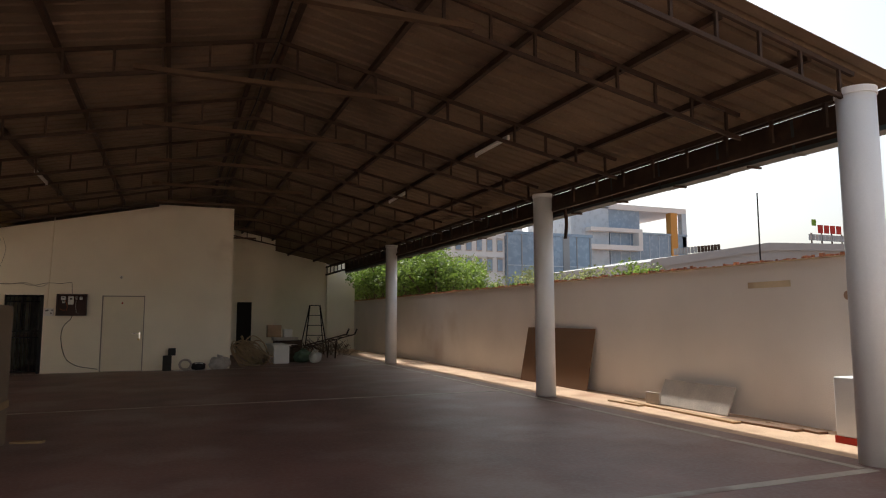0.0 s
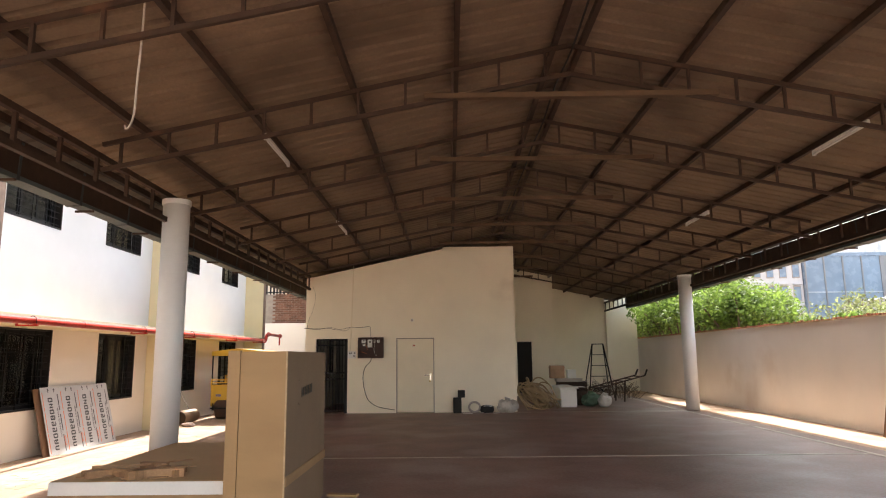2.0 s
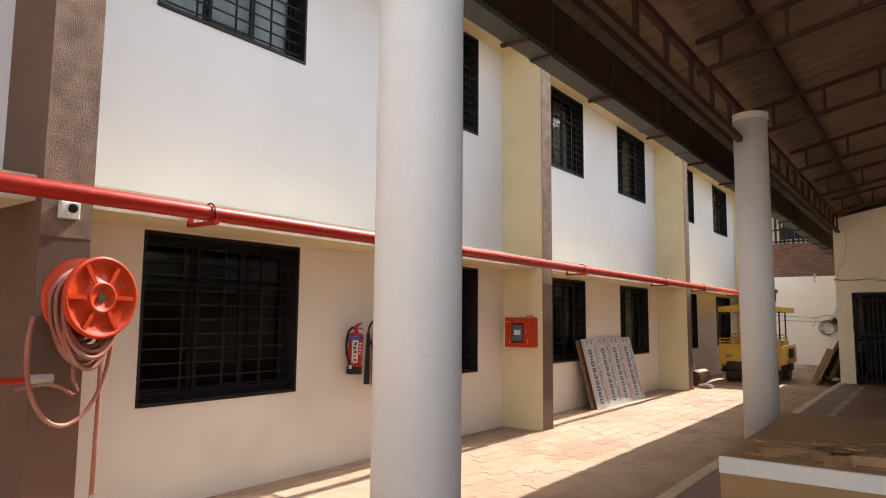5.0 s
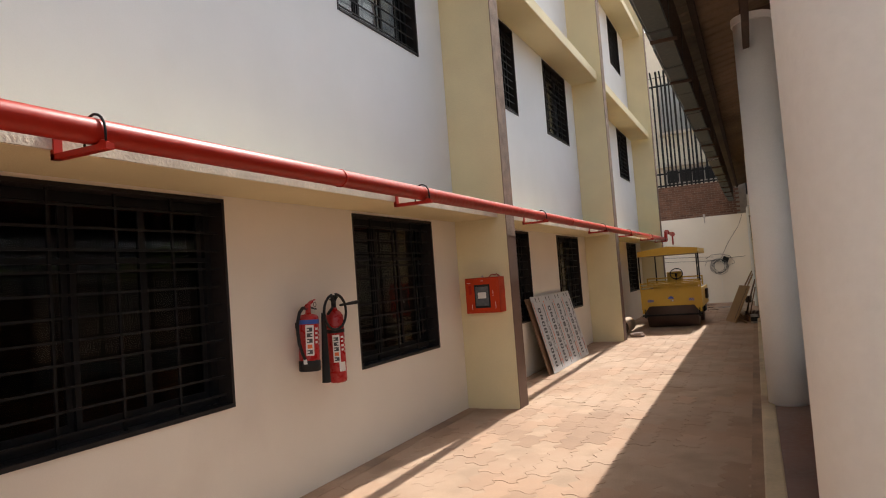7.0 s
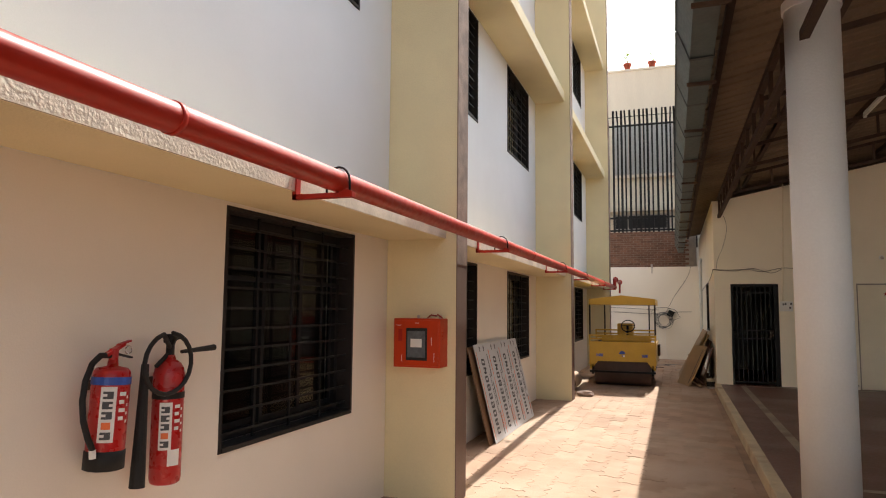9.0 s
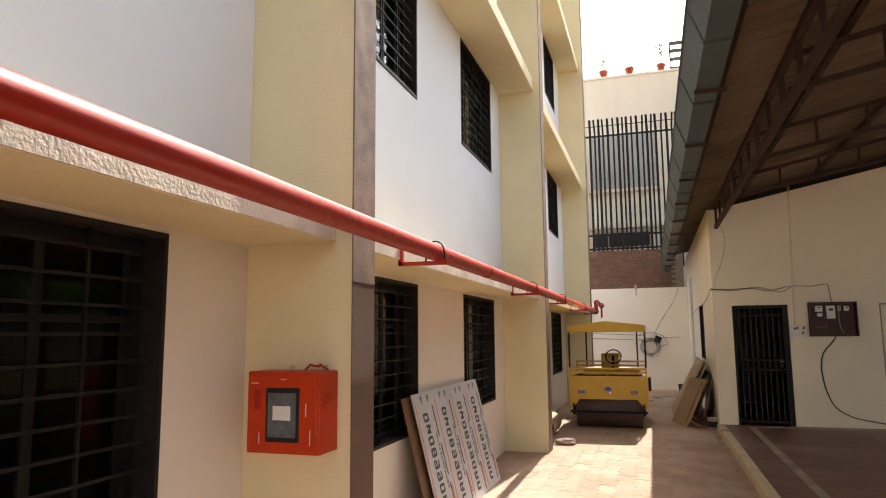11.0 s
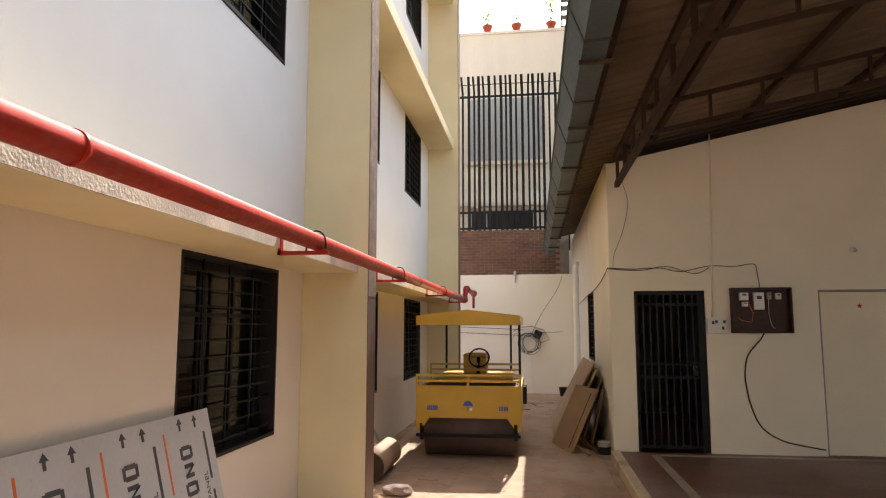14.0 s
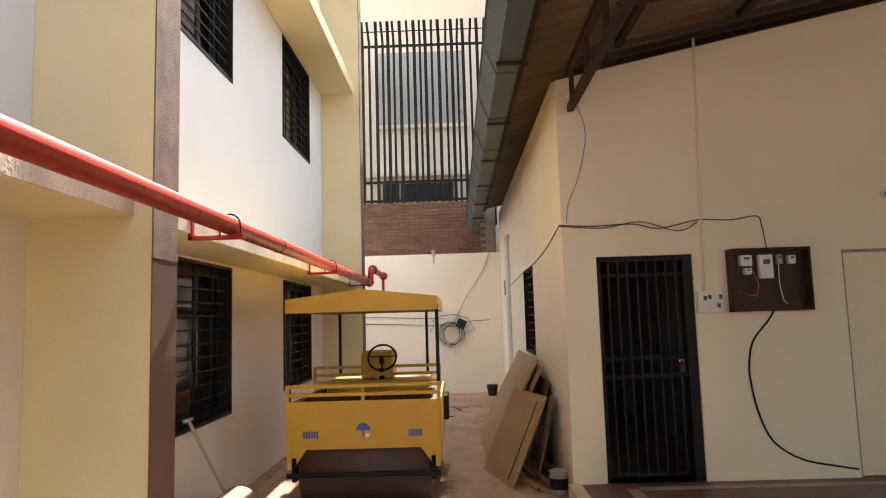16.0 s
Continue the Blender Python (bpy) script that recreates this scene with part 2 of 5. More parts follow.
structure("soil_strip", B(6.3, 7.8, -14, 31.2, -0.045, FL - 0.03), M_SANDY, "sandy strip between shed floor and boundary wall", "ground")

# ---- facade of the long building ----
XW, XP, XB = -7.92, -7.26, -7.37
WINS = [(a, a + 1.62) for a in (5.09, 8.30, 11.82, 15.08, 18.82, 22.37)]
WINS_LOW = [(a, a + 1.62) for a in (-8.0, -4.8, -1.4, 1.8)]
LEVELS = [(0.81, 2.22), (4.10, 5.51), (7.39, 8.80)]
OPEN = [(a, b, lo, hi) for a, b in WINS_LOW + WINS for lo, hi in LEVELS]
wall_y("wall_facade_low", -14, 25.6, XW, 0.25, -0.05, 2.24, [o for o in OPEN if o[3] < 3], M_PEACH, "white plastered ground floor wall tinted peach for bounced light, with barred windows")
wall_y("wall_facade_high", -14, 25.6, XW, 0.25, 2.24, 11.2, [o for o in OPEN if o[3] > 3], M_WHITE, "bright white plastered upper wall with barred windows")
PILLARS = [(-3.2, -2.9), (4.06, 4.36), (10.57, 10.85), (17.31, 17.60), (24.9, 25.2)]
for i, (a, b) in enumerate(PILLARS):
    p = structure(f"pillar_{i + 1}", B(XW + 0.002, XP - 0.006, a, b, -0.04, 11.5), M_BROWN if i == 1 else M_CREAM, "square projecting pillar, cream sides and brown rough face", "pillar")
    part("face_strip", B(XP - 0.006, XP, a - 0.004, b + 0.004, -0.04, 2.02), M_BROWN, p, "smooth brown front strip")
    part("face_strip", B(XP - 0.006, XP + 0.003, a - 0.004, b + 0.004, 2.02, 11.5), M_GRITBROWN, p, "rough-cast brown front strip")
for z0, z1 in ((2.24, 2.41), (5.52, 5.71), (8.81, 9.0)):
    for (_, a), (b, _) in zip([(0, -14)] + PILLARS, PILLARS):
        s = structure("ledge", B(XW + 0.002, XB - 0.004, a, b, z0, z1, bevel=0.008), M_CREAM, "cream concrete ledge over the windows", "ledge")
        part("face_band", B(XB - 0.004, XB + 0.006, a, b, z0 + 0.004, z1 - 0.004), M_GRIT if z0 < 3 else M_CREAM, s, "rough-cast front edge")
structure("wall_behind_facade", B(-11.5, -11.3, -14, 25.6, -0.04, 11.2), M_DARK, "inner wall behind the windows, coloured near black for the unlit rooms", "wall")
structure("roof_slab", B(-11.5, XW, -14, 25.6, 11.2, 11.4), M_WHITE, "flat roof slab of the long building", "roof")
structure("wall_end", B(-11.5, XW - 0.25, 25.4, 25.6, -0.04, 11.2), M_WHITE, "end wall of the long building", "wall")

# ---- shed ----
XR, ZR, K = 0.88, 5.36, 0.21


def roof_z(x):
    return ZR - K * abs(x - XR)


# ---- walls at the far end ----
def gable(bm, x0, x1, y0, y1, z0, drop):
    xs = [x0] + ([XR] if x0 < XR < x1 else []) + [x1]
    tops = [(x, roof_z(x) - drop) for x in xs]
    ring = [(x0, z0), (x1, z0)] + tops[::-1]
    va = [bm.verts.new((x, y0, z)) for x, z in ring]
    vb = [bm.verts.new((x, y1, z)) for x, z in ring]
    bm.faces.new(va)
    bm.faces.new(vb[::-1])
    for i in range(len(ring)):
        j = (i + 1) % len(ring)
        bm.faces.new((va[i], vb[i], vb[j], va[j]))
    return bm


YN = 20.2
wall_x("wall_office", -4.69, 1.31, YN, 0.23, FL - 0.1, 3.6, [(-4.38, -3.478, FL, 2.2), (-2.09, -1.012, FL, 2.2)], M_SHEDWALL, "ivory plastered office wall with a barred door and a closed door")


structure("wall_office_gable", gable(bmesh.new(), -4.69, -0.75, YN + 0.001, YN + 0.23, 3.6, 0.26), M_SHEDWALL, "ivory plastered gable under the shed roof", "wall")
structure("wall_office_top", B(-0.75, 1.31, YN + 0.001, YN + 0.23, 3.6, 4.82), M_SHEDWALL, "ivory plastered upper office wall", "wall")
wall_y("wall_office_west", YN + 0.23, 28.9, -4.46, 0.23, -0.04, 4.0, [(22.7, 23.9, 1.15, 2.33)], M_SHEDWALL, "ivory plastered side wall with a barred window")
wall_y("wall_office_east", YN + 0.23, 27.6, 1.31, 0.23, FL, 4.82, [], M_SHEDWALL, "ivory plastered return wall")
structure("wall_store_gable", gable(bmesh.new(), 1.31, 3.55, 27.601, 27.8, 4.0, 0.0), M_SHEDWALL, "ivory plastered gable over the store", "wall")
wall_x("wall_store", 1.31, 3.55, 27.6, 0.2, FL, 4.0, [(2.09, 2.68, FL, 2.22)], M_SHEDWALL, "ivory plastered store wall with an open dark doorway")
structure("wall_store_east", B(3.35, 3.55, 27.8, 31.2, FL, 4.72), M_SHEDWALL, "ivory plastered return wall", "wall")
structure("wall_store_back", B(1.31, 3.35, 30.0, 30.2, FL, 4.72), M_DARK, "wall inside the store, coloured near black for the unlit room", "wall")
structure("wall_back", gable(bmesh.new(), 3.55, 6.45, 31.2, 31.4, FL, 0.0), M_SHEDWALL, "ivory plastered back wall behind stored scrap", "wall")
structure("pillar_corner", B(6.45, 7.8, 31.0, 31.4, FL, 4.05), M_SHEDWALL, "ivory plastered corner pier", "pillar")
structure("wall_boundary_east", B(7.8, 8.03, -14, 34, 0.0, 2.36, bevel=0.01), M_BOUND, "long pinkish plastered boundary wall", "wall")
structure("wall_boundary_north", B(-10, -4.69, 28.9, 29.13, -0.04, 3.12, bevel=0.01), M_PEACH, "white plastered boundary wall closing the lane, tinted for bounced light", "wall")
structure("wall_south", B(-12, 8.03, -14.3, -14, -0.04, 4.5), M_SHEDWALL, "plain ivory wall closing the yard", "wall")

# ---- columns ----
def column(x, y, z1=4.0, r=0.185):
    c = thing("column", "round white painted concrete column carrying the shed roof", "column", (x, y, 0), "shed columns")
    smooth(part("shaft", cyl(bmesh.new(), (0, 0, FL - 0.04), (0, 0, z1 - FL), r, 32), M_COLUMN, c))
    bm = bmesh.new()
    cyl(bm, (0, 0, z1 - FL - 0.02), (0, 0, z1 - FL + 0.05), r + 0.015, 32)
    part("cap", bm, M_COLUMN, c)
    return c


column(-4.455, 4.27, r=0.168)
for x, y in ((-4.49, 10.5), (6.27, 4.4), (6.27, 10.75), (6.27, 20.35)):
    column(x, y)

# ---- roof ----
def roof_side(x0, x1, y0, y1, pitch=0.25, rib=0.04):
    """Ribbed sheet from ridge to eave, ribs running down the slope."""
    bm = bmesh.new()
    ys, prev = [], None
    y = y0
    prof = ((0.0, 0), (0.14, 0), (0.165, 1), (0.195, 1), (0.22, 0))
    while y < y1:
        for dy, up in prof:
            yy, zz = y + dy, rib * up
            a, b = bm.verts.new((x0, yy, roof_z(x0) + zz)), bm.verts.new((x1, yy, roof_z(x1) + zz))
            if prev:
                bm.faces.new((prev[0], a, b, prev[1]))
            prev = (a, b)
        y += pitch
    return bm


for nm, x1 in (("roof_west", -5.30), ("roof_east", 6.92)):
    r = structure(nm, roof_side(XR, x1, 4.28, 28.9 if x1 < 0 else 31.4), M_SHEET, "ribbed metal roof sheet of the open shed", "roof")
    r.modifiers.new("thick", "SOLIDIFY").thickness = 0.004
for side in (-1, 1):
    for d in (0.16, 1.32, 2.53, 3.74, 4.94, 5.9):
        x = XR + side * d
        structure("purlin", B(x - 0.03, x + 0.03, 4.55, (20.2 if d < 5.5 else 28.8) if side < 0 else 31.2, roof_z(x) - 0.085, roof_z(x) - 0.004), M_STEEL, "brown steel purlin under the roof sheet", "purlin")

TRUSS_Y = [4.42, 5.94, 8.46, 10.94, 13.5, 16.0, 18.42, 21.0, 23.5, 26.0]


def truss(y):
    t = thing("roof_truss", "brown painted steel truss with upright struts and a tie", "truss", (0, y, 0), "shed trusses")
    for side in (-1, 1) if y < YN else (1,):
        xe = XR + side * 5.4
        bm = bmesh.new()
        bar(bm, (XR, 0, roof_z(XR) - 0.12), (xe, 0, roof_z(xe) - 0.12), 0.04, 0.048)
        part("top_chord", bm, M_STEEL, t)
        bm = bmesh.new()
        bar(bm, (XR, 0, roof_z(XR) - 0.47), (xe, 0, roof_z(xe) - 0.42), 0.04, 0.048)
        part("bottom_chord", bm, M_STEEL, t)
        for k in range(10):
            x = XR + side * (0.28 + k * 0.545)
            part("strut", B(x - 0.015, x + 0.015, -0.017, 0.017, roof_z(x) - 0.44, roof_z(x) - 0.125), M_STEEL, t)
    part("tie", B(XR - 1.7 if y < YN else XR + 0.45, XR + 1.7, -0.042, 0.042, ZR - 0.76, ZR - 0.70), M_TIE, t, "tan painted tie bar")
    return t


for y in TRUSS_Y:
    truss(y)


def eave_beam(x, y0, y1, z0, z1):
    e = thing("eave_beam", "brown steel lattice beam along the column tops", "beam", (x, y0, 0), "eave beams")
    n = y1 - y0
    for nm, z in (("top_chord", z1), ("bottom_chord", z0)):
        part(nm, B(-0.03, 0.03, 0, n, z - 0.035, z + 0.035), M_STEEL, e)
    k = 0.35
    while k < n:
        part("strut", B(-0.02, 0.02, k - 0.02, k + 0.02, z0 + 0.035, z1 - 0.035), M_STEEL, e)
        k += 0.72
    return e


for x in (-4.57, 6.40):
    eave_beam(x, 4.5, 20.1 if x < 0 else 31.0, 3.62, 3.98)

# ---- gutters ----
def fold(bm, prof, y0, y1, t=0.004):
    """Adds a folded sheet of thickness t that follows the profile of (x, z) from y0 to y1."""
    for (xa, za), (xb, zb) in zip(prof, prof[1:]):
        d = Vector((xb - xa, 0, zb - za)).normalized()
        nx, nz = -d.z * t, d.x * t
        ring = [(xa, za), (xb, zb), (xb + nx, zb + nz), (xa + nx, za + nz)]
        va = [bm.verts.new((x, y0, z)) for x, z in ring]
        vb = [bm.verts.new((x, y1, z)) for x, z in ring]
        bm.faces.new(va), bm.faces.new(vb[::-1])
        for k in range(4):
            bm.faces.new((va[k], vb[k], vb[(k + 1) % 4], va[(k + 1) % 4]))
    return bm


for gx, out in ((-5.30, -1), (6.90, 1)):
    g = thing("roof_gutter", "grey-green folded sheet metal gutter with straps along the eave", "gutter", (gx, 4.35, 3.57), "eave gutters")
    prof = [(out * x, z) for x, z in ((0.145, 0.235), (0.13, 0.235), (0.04, 0.0), (-0.13, 0.01), (-0.13, 0.12))]
    back = [(out * x, z) for x, z in ((-0.1345, 0.06), (-0.15, 0.44))]
    for k in range(20):
        y0, sag = k * 1.22, 0.007 * math.sin(k * 2.1)
        part("trough", fold(bmesh.new(), [(x, z + sag) for x, z in prof], y0, y0 + 1.225), M_GUTTER, g)
        part("back_board", fold(bmesh.new(), back, y0, y0 + 1.22, 0.006), M_STEEL, g, "brown steel closing strip")
        strap = [(out * x, z) for x, z in ((0.137, 0.24), (0.046, -0.008), (-0.138, 0.002), (-0.158, 0.42))]
        part("strap", fold(bmesh.new(), strap, y0 - 0.022, y0 + 0.022, 0.006 * -out), M_STRAP, g, "darker folded strap")
for k in range(17):
    for xa, xb, y in ((-5.12, -5.355, 4.8 + 1.55 * k), (6.72, 6.955, 4.85 + 1.4 * k)):
        if xa > 0 or y < 28:
            structure("eave_bracket", bar(bmesh.new(), (xa, y, 3.55), (xb, y, 3.55), 0.03, 0.026), M_STEEL, "brown steel stub under the gutter", "bracket")

# ---- red pipe ----
pp = thing("fire_main_pipe", "red painted fire main on brackets along the facade", "pipe", (-7.12, 0, 2.285))
smooth(part("pipe", cyl(bmesh.new(), (0, -14, 0), (0, 24.75, 0), 0.057, 24), M_RED, pp))

smooth(part("elbow", tube(bmesh.new(), [(0, 24.7, 0), (0, 24.82, 0.01), (0, 24.88, 0.06), (0, 24.9, 0.12), (0, 24.94, 0.19), (0, 25.04, 0.23), (0, 25.18, 0.24), (0, 26.85, 0.23)], 0.05, 16), M_RED, pp))
for y, z in ((24.68, 0.0), (25.2, 0.24), (26.83, 0.23)):
    part("flange", cyl(bmesh.new(), (0, y - 0.02, z), (0, y + 0.02, z), 0.078, 20), M_RED, pp)
part("branch", tube(bmesh.new(), [(0, 26.75, 0.22), (0, 26.75, -0.12)], 0.028, 10), M_RED, pp)
for y in (-4.8, -1.5, 1.8, 5.14, 8.15, 11.56, 15.35, 18.06, 21.4, 24.2):
    bm = bmesh.new()
    box(bm, -0.26, 0.09, y - 0.02, y + 0.02, -0.085, -0.06)
    box(bm, -0.26, -0.235, y - 0.02, y + 0.02, -0.085, 0.08)
    bar(bm, (-0.24, y, 0.07), (0.08, y, -0.07), 0.012, 0.03)
    br = part("bracket", bm, M_RED, pp, "red angle bracket")
    loop = [(0.066 * math.cos(a), y, 0.075 * math.sin(a)) for a in [k * math.pi / 8 for k in range(9)]]
    part("clamp", tube(bmesh.new(), [(0.066, y, -0.07)] + loop + [(-0.066, y, -0.07)], 0.006, 6), M_BLACK, br, "thin dark pipe clamp")
for y in (6.95, 13.0, 19.2):
    smooth(part("joint", cyl(bmesh.new(), (0, y - 0.012, 0), (0, y + 0.012, 0), 0.061, 24), M_RED, pp))

# ---- windows of the long building ----
M_REVEAL = mat("black_reveal_paint", (0.02, 0.017, 0.017), 0.55, spec=0.2, vary=0.2, scale=5, fine=50, bump=0.15, stain=(0.06, 0.035, 0.03), stain_at=0.66)
M_CURTAIN = mat("inner_blind", (0.30, 0.25, 0.19), 0.9, vary=0.1, scale=2, fine=40, bump=0.1, stretch=(1, 6, 1))


def barred_window(name, w=1.62, h=1.41, n_h=11, n_v=3, depth=0.12):
    """A sliding window with a black reveal and a grille; wall plane x = 0, opening from y 0 to w."""
    o = thing(name, "black framed sliding window behind a horizontal bar grille", "window", kind="structure")
    bm = bmesh.new()
    box(bm, -depth, 0.004, 0, 0.025, 0, h)
    box(bm, -depth, 0.004, w - 0.025, w, 0, h)
    box(bm, -depth, 0.004, 0.025, w - 0.025, h - 0.025, h)
    part("reveal", bm, M_REVEAL, o)
    part("window_sill", B(-depth, 0.012, 0.025, w - 0.025, 0, 0.03, bevel=0.005), M_STONE, o)
    bm = bmesh.new()
    for y0, y1 in ((0.025, 0.075), (w - 0.075, w - 0.025)):
        box(bm, -depth - 0.06, -depth, y0, y1, 0.03, h - 0.025)
    box(bm, -depth - 0.06, -depth, 0.075, w - 0.075, h - 0.085, h - 0.025)
    box(bm, -depth - 0.06, -depth, 0.075, w - 0.075, 0.03, 0.08)
    box(bm, -depth - 0.06, -depth, 0.075, w - 0.075, h * 0.70, h * 0.70 + 0.03)
    part("window_frame", bm, M_BLACK, o)
    n = 3
    for k in range(n):
        a, b = 0.075 + (w - 0.15) * k / n, 0.075 + (w - 0.15) * (k + 1) / n
        dx = -depth - (0.02 if k % 2 else 0.045)
        bm = bmesh.new()
        box(bm, dx - 0.012, dx + 0.012, a, a + 0.035, 0.08, h - 0.085)
        box(bm, dx - 0.012, dx + 0.012, b - 0.035, b, 0.08, h - 0.085)
        box(bm, dx - 0.012, dx + 0.012, a + 0.035, b - 0.035, 0.08, 0.12)
        s = part("sash", bm, M_BLACK, o)
        pane = part("pane", B(dx - 0.003, dx + 0.003, a + 0.035, b - 0.035, 0.12, h - 0.085), M_GLASS, s, "dark tinted glass")
        pane.visible_shadow = False
    for k in range(n_h):
        z = 0.09 + (h - 0.2) * k / (n_h - 1)
        part("grille_bar", B(-0.052, -0.042, 0.02, w - 0.02, z - 0.007, z + 0.007), M_BLACK, o)
    for k in range(n_v):
        y = w * (k + 1) / (n_v + 1)
        part("upright_bar", B(-0.066, -0.052, y - 0.008, y + 0.008, 0.03, h - 0.02), M_BLACK, o)
    return o


proto = barred_window("window_1")
proto.matrix_basis = pose(XW, WINS[0][0], LEVELS[0][0])
tagged(proto, group="facade windows")
num = 1
BLIND = mesh_of("blind", B(-0.22, -0.212, 0.08, 0.56, 0.08, 1.36), M_CURTAIN)
SKY_SHEETS = mesh_of("blind", B(-0.22, -0.212, 0.08, 1.54, 0.08, 1.36), mat("sky_reflection_tone", (0.80, 0.81, 0.82), 0.6, vary=0.06, scale=2, fine=30, bump=0.05))
for i, (a, _) in enumerate(WINS_LOW + WINS):
    for k, (lo, _) in enumerate(LEVELS):
        w = proto
        if (a, lo) != (WINS[0][0], LEVELS[0][0]):
            num += 1
            w = copy_thing(proto, pose(XW, a, lo))
            w.name = f"window_{num}"
        if k and ((k == 1 and i < 6) or (i + k) % 3 == 0):
            c = new("blind", SKY_SHEETS if k == 1 and i < 6 else BLIND)
            c.parent = w
            c.matrix_basis = pose(0, 0.5 if i % 2 and k != 1 else 0, 0)
for z in (3.05, 6.35, 9.6):
    structure("floor_slab", B(-11.3, XW - 0.25, -14, 25.4, z, z + 0.15), M_DARK, "floor slab inside the building, coloured near black for the unlit rooms", "floor")

# ---- hose reel on the first pillar ----
M_HOSE = mat("old_pink_hose", (0.30, 0.10, 0.07), 0.6, vary=0.15, scale=4, fine=50, bump=0.15, stain=(0.4, 0.3, 0.2), stain_at=0.55)
M_BRASS = mat("brass", (0.5, 0.36, 0.14), 0.35, metal=0.9, vary=0.1, bump=0.05)
M_RUBBER = mat("black_rubber", (0.016, 0.016, 0.016), 0.6, spec=0.25, vary=0.1, bump=0.05)
M_CHROME = mat("chrome", (0.6, 0.6, 0.6), 0.2, metal=1.0, vary=0.05, bump=0)
M_PLASTIC = mat("white_plastic", (0.75, 0.75, 0.73), 0.4, vary=0.04, bump=0.02)
M_LABEL = mat("paper_label", (0.75, 0.73, 0.70), 0.6, vary=0.04, bump=0)
M_INK = mat("dark_print", (0.06, 0.06, 0.065), 0.6, vary=0.05, bump=0)
M_ORANGE = mat("orange_print", (0.75, 0.16, 0.04), 0.6, vary=0.05, bump=0)
M_BLUE = mat("blue_print", (0.03, 0.08, 0.36), 0.5, vary=0.05, bump=0)


def lathe(bm, prof, seg=36, m=Matrix()):
    """Turns a profile of (radius, height) about z."""
    rings = []
    for r, z in prof:
        rings.append([bm.verts.new(m @ Vector((r * math.cos(k * 2 * math.pi / seg), r * math.sin(k * 2 * math.pi / seg), z))) for k in range(seg)])
    for a, b in zip(rings, rings[1:]):
        for k in range(seg):
            fc = bm.faces.new((a[k], a[(k + 1) % seg], b[(k + 1) % seg], b[k]))
            fc.smooth = True
    for ring in (rings[0], rings[-1]):
        if prof[0 if ring is rings[0] else -1][0] > 1e-4:
            bm.faces.new(ring)
    return bm


reel = thing("fire_hose_reel", "red plastic fire hose reel with pink hose on the pillar", "hose reel", (-7.336, 4.263, 1.64), turn=11)
AX = Matrix.Rotation(radians(90), 4, "Y")
for nm, x0, s in (("front_disc", 0.36, 1), ("rear_disc", 0.16, -1)):
    bm = bmesh.new()
    lathe(bm, [(0.001, 0.0), (0.075, 0.0), (0.085, 0.018 * s), (0.10, 0.018 * s), (0.11, -0.012 * s), (0.225, -0.006 * s), (0.245, 0.018 * s), (0.262, 0.018 * s), (0.268, 0.0), (0.262, -0.018 * s), (0.11, -0.026 * s), (0.001, -0.02 * s)], 40, Matrix.Translation((x0, 0, 0)) @ AX)
    disc = part(nm, bm, M_FIRERED, reel)
    for k in range(6):
        part("rib", B(x0 - 0.004, x0 + 0.013 * s, 0.10, 0.235, -0.014, 0.014, m=Matrix.Rotation(k * math.pi / 3, 4, "X")), M_FIRERED, disc)
part("hub", cyl(bmesh.new(), (0.07, 0, 0), (0.368, 0, 0), 0.03, 16), M_STEEL, reel)
part("wall_arm", B(0.07, 0.17, -0.04, 0.04, -0.05, 0.05), M_FIRERED, reel)
reel.scale = (0.95, 0.95, 0.95)
rng = random.Random(4)
for k in range(11):
    r, x, drop = 0.15 + 0.012 * (k % 4), 0.18 + 0.015 * k, 0.13 + 0.07 * rng.random() + 0.06 * (k % 3)
    mid = -0.005 - 0.025 * rng.random()
    part("hose_loop", tube(bmesh.new(), [(x + 0.01 * math.sin(3 * a), mid + (r + 0.04) * math.cos(a), r * math.sin(a) - (drop if math.sin(a) < 0 else 0) * abs(math.sin(a))) for a in [j * 2 * math.pi / 36 for j in range(37)]], 0.0145, 8), M_HOSE, reel)
bm = bmesh.new()
loop = []
for j in range(33):
    a = -0.35 + j * (math.pi + 0.7) / 32
    loop.append((0.24 - 0.03 * math.sin(a), -0.10 + 0.285 * math.cos(a), -0.30 - 0.51 * math.sin(a)))
tube(bm, loop, 0.0145, 8)
tube(bm, [(0.21, -0.06, -0.42), (0.21, -0.055, -0.52), (0.21, -0.02, -0.60), (0.21, -0.05, -0.625), (0.21, -0.13, -0.57), (0.21, -0.22, -0.54), (0.21, -0.32, -0.545), (0.21, -0.42, -0.56)], 0.0125, 8)
tube(bm, [(0.22, 0.13, -0.2), (0.22, 0.13, -0.6), (0.22, 0.125, -1.0), (0.22, 0.12, -1.28)], 0.0145, 8)
part("hose_tail", bm, M_HOSE, reel)
nz = part("nozzle", cyl(bmesh.new(), (0.22, 0.12, -1.28), (0.22, 0.10, -1.42), 0.016, 10, 0.011), M_CHROME, reel, "metal nozzle")
part("valve_lever", B(0.2, 0.24, 0.03, 0.12, -1.37, -1.355), M_FIRERED, nz)
feed = thing("branch_pipe", "thin red water pipe with a valve feeding the reel", "pipe", (-7.2, 2.3, 1.12))
part("pipe", cyl(bmesh.new(), (0, 0, 0), (0, 1.72, 0.03), 0.02, 12), M_RED, feed)
part("valve", cyl(bmesh.new(), (0, 1.72, 0.03), (0, 1.86, 0.03), 0.028, 12), M_GREYSTONE, feed)
part("pipe_clip", B(-0.062, 0.0, 1.45, 1.49, 0.0, 0.04), M_RED, feed)

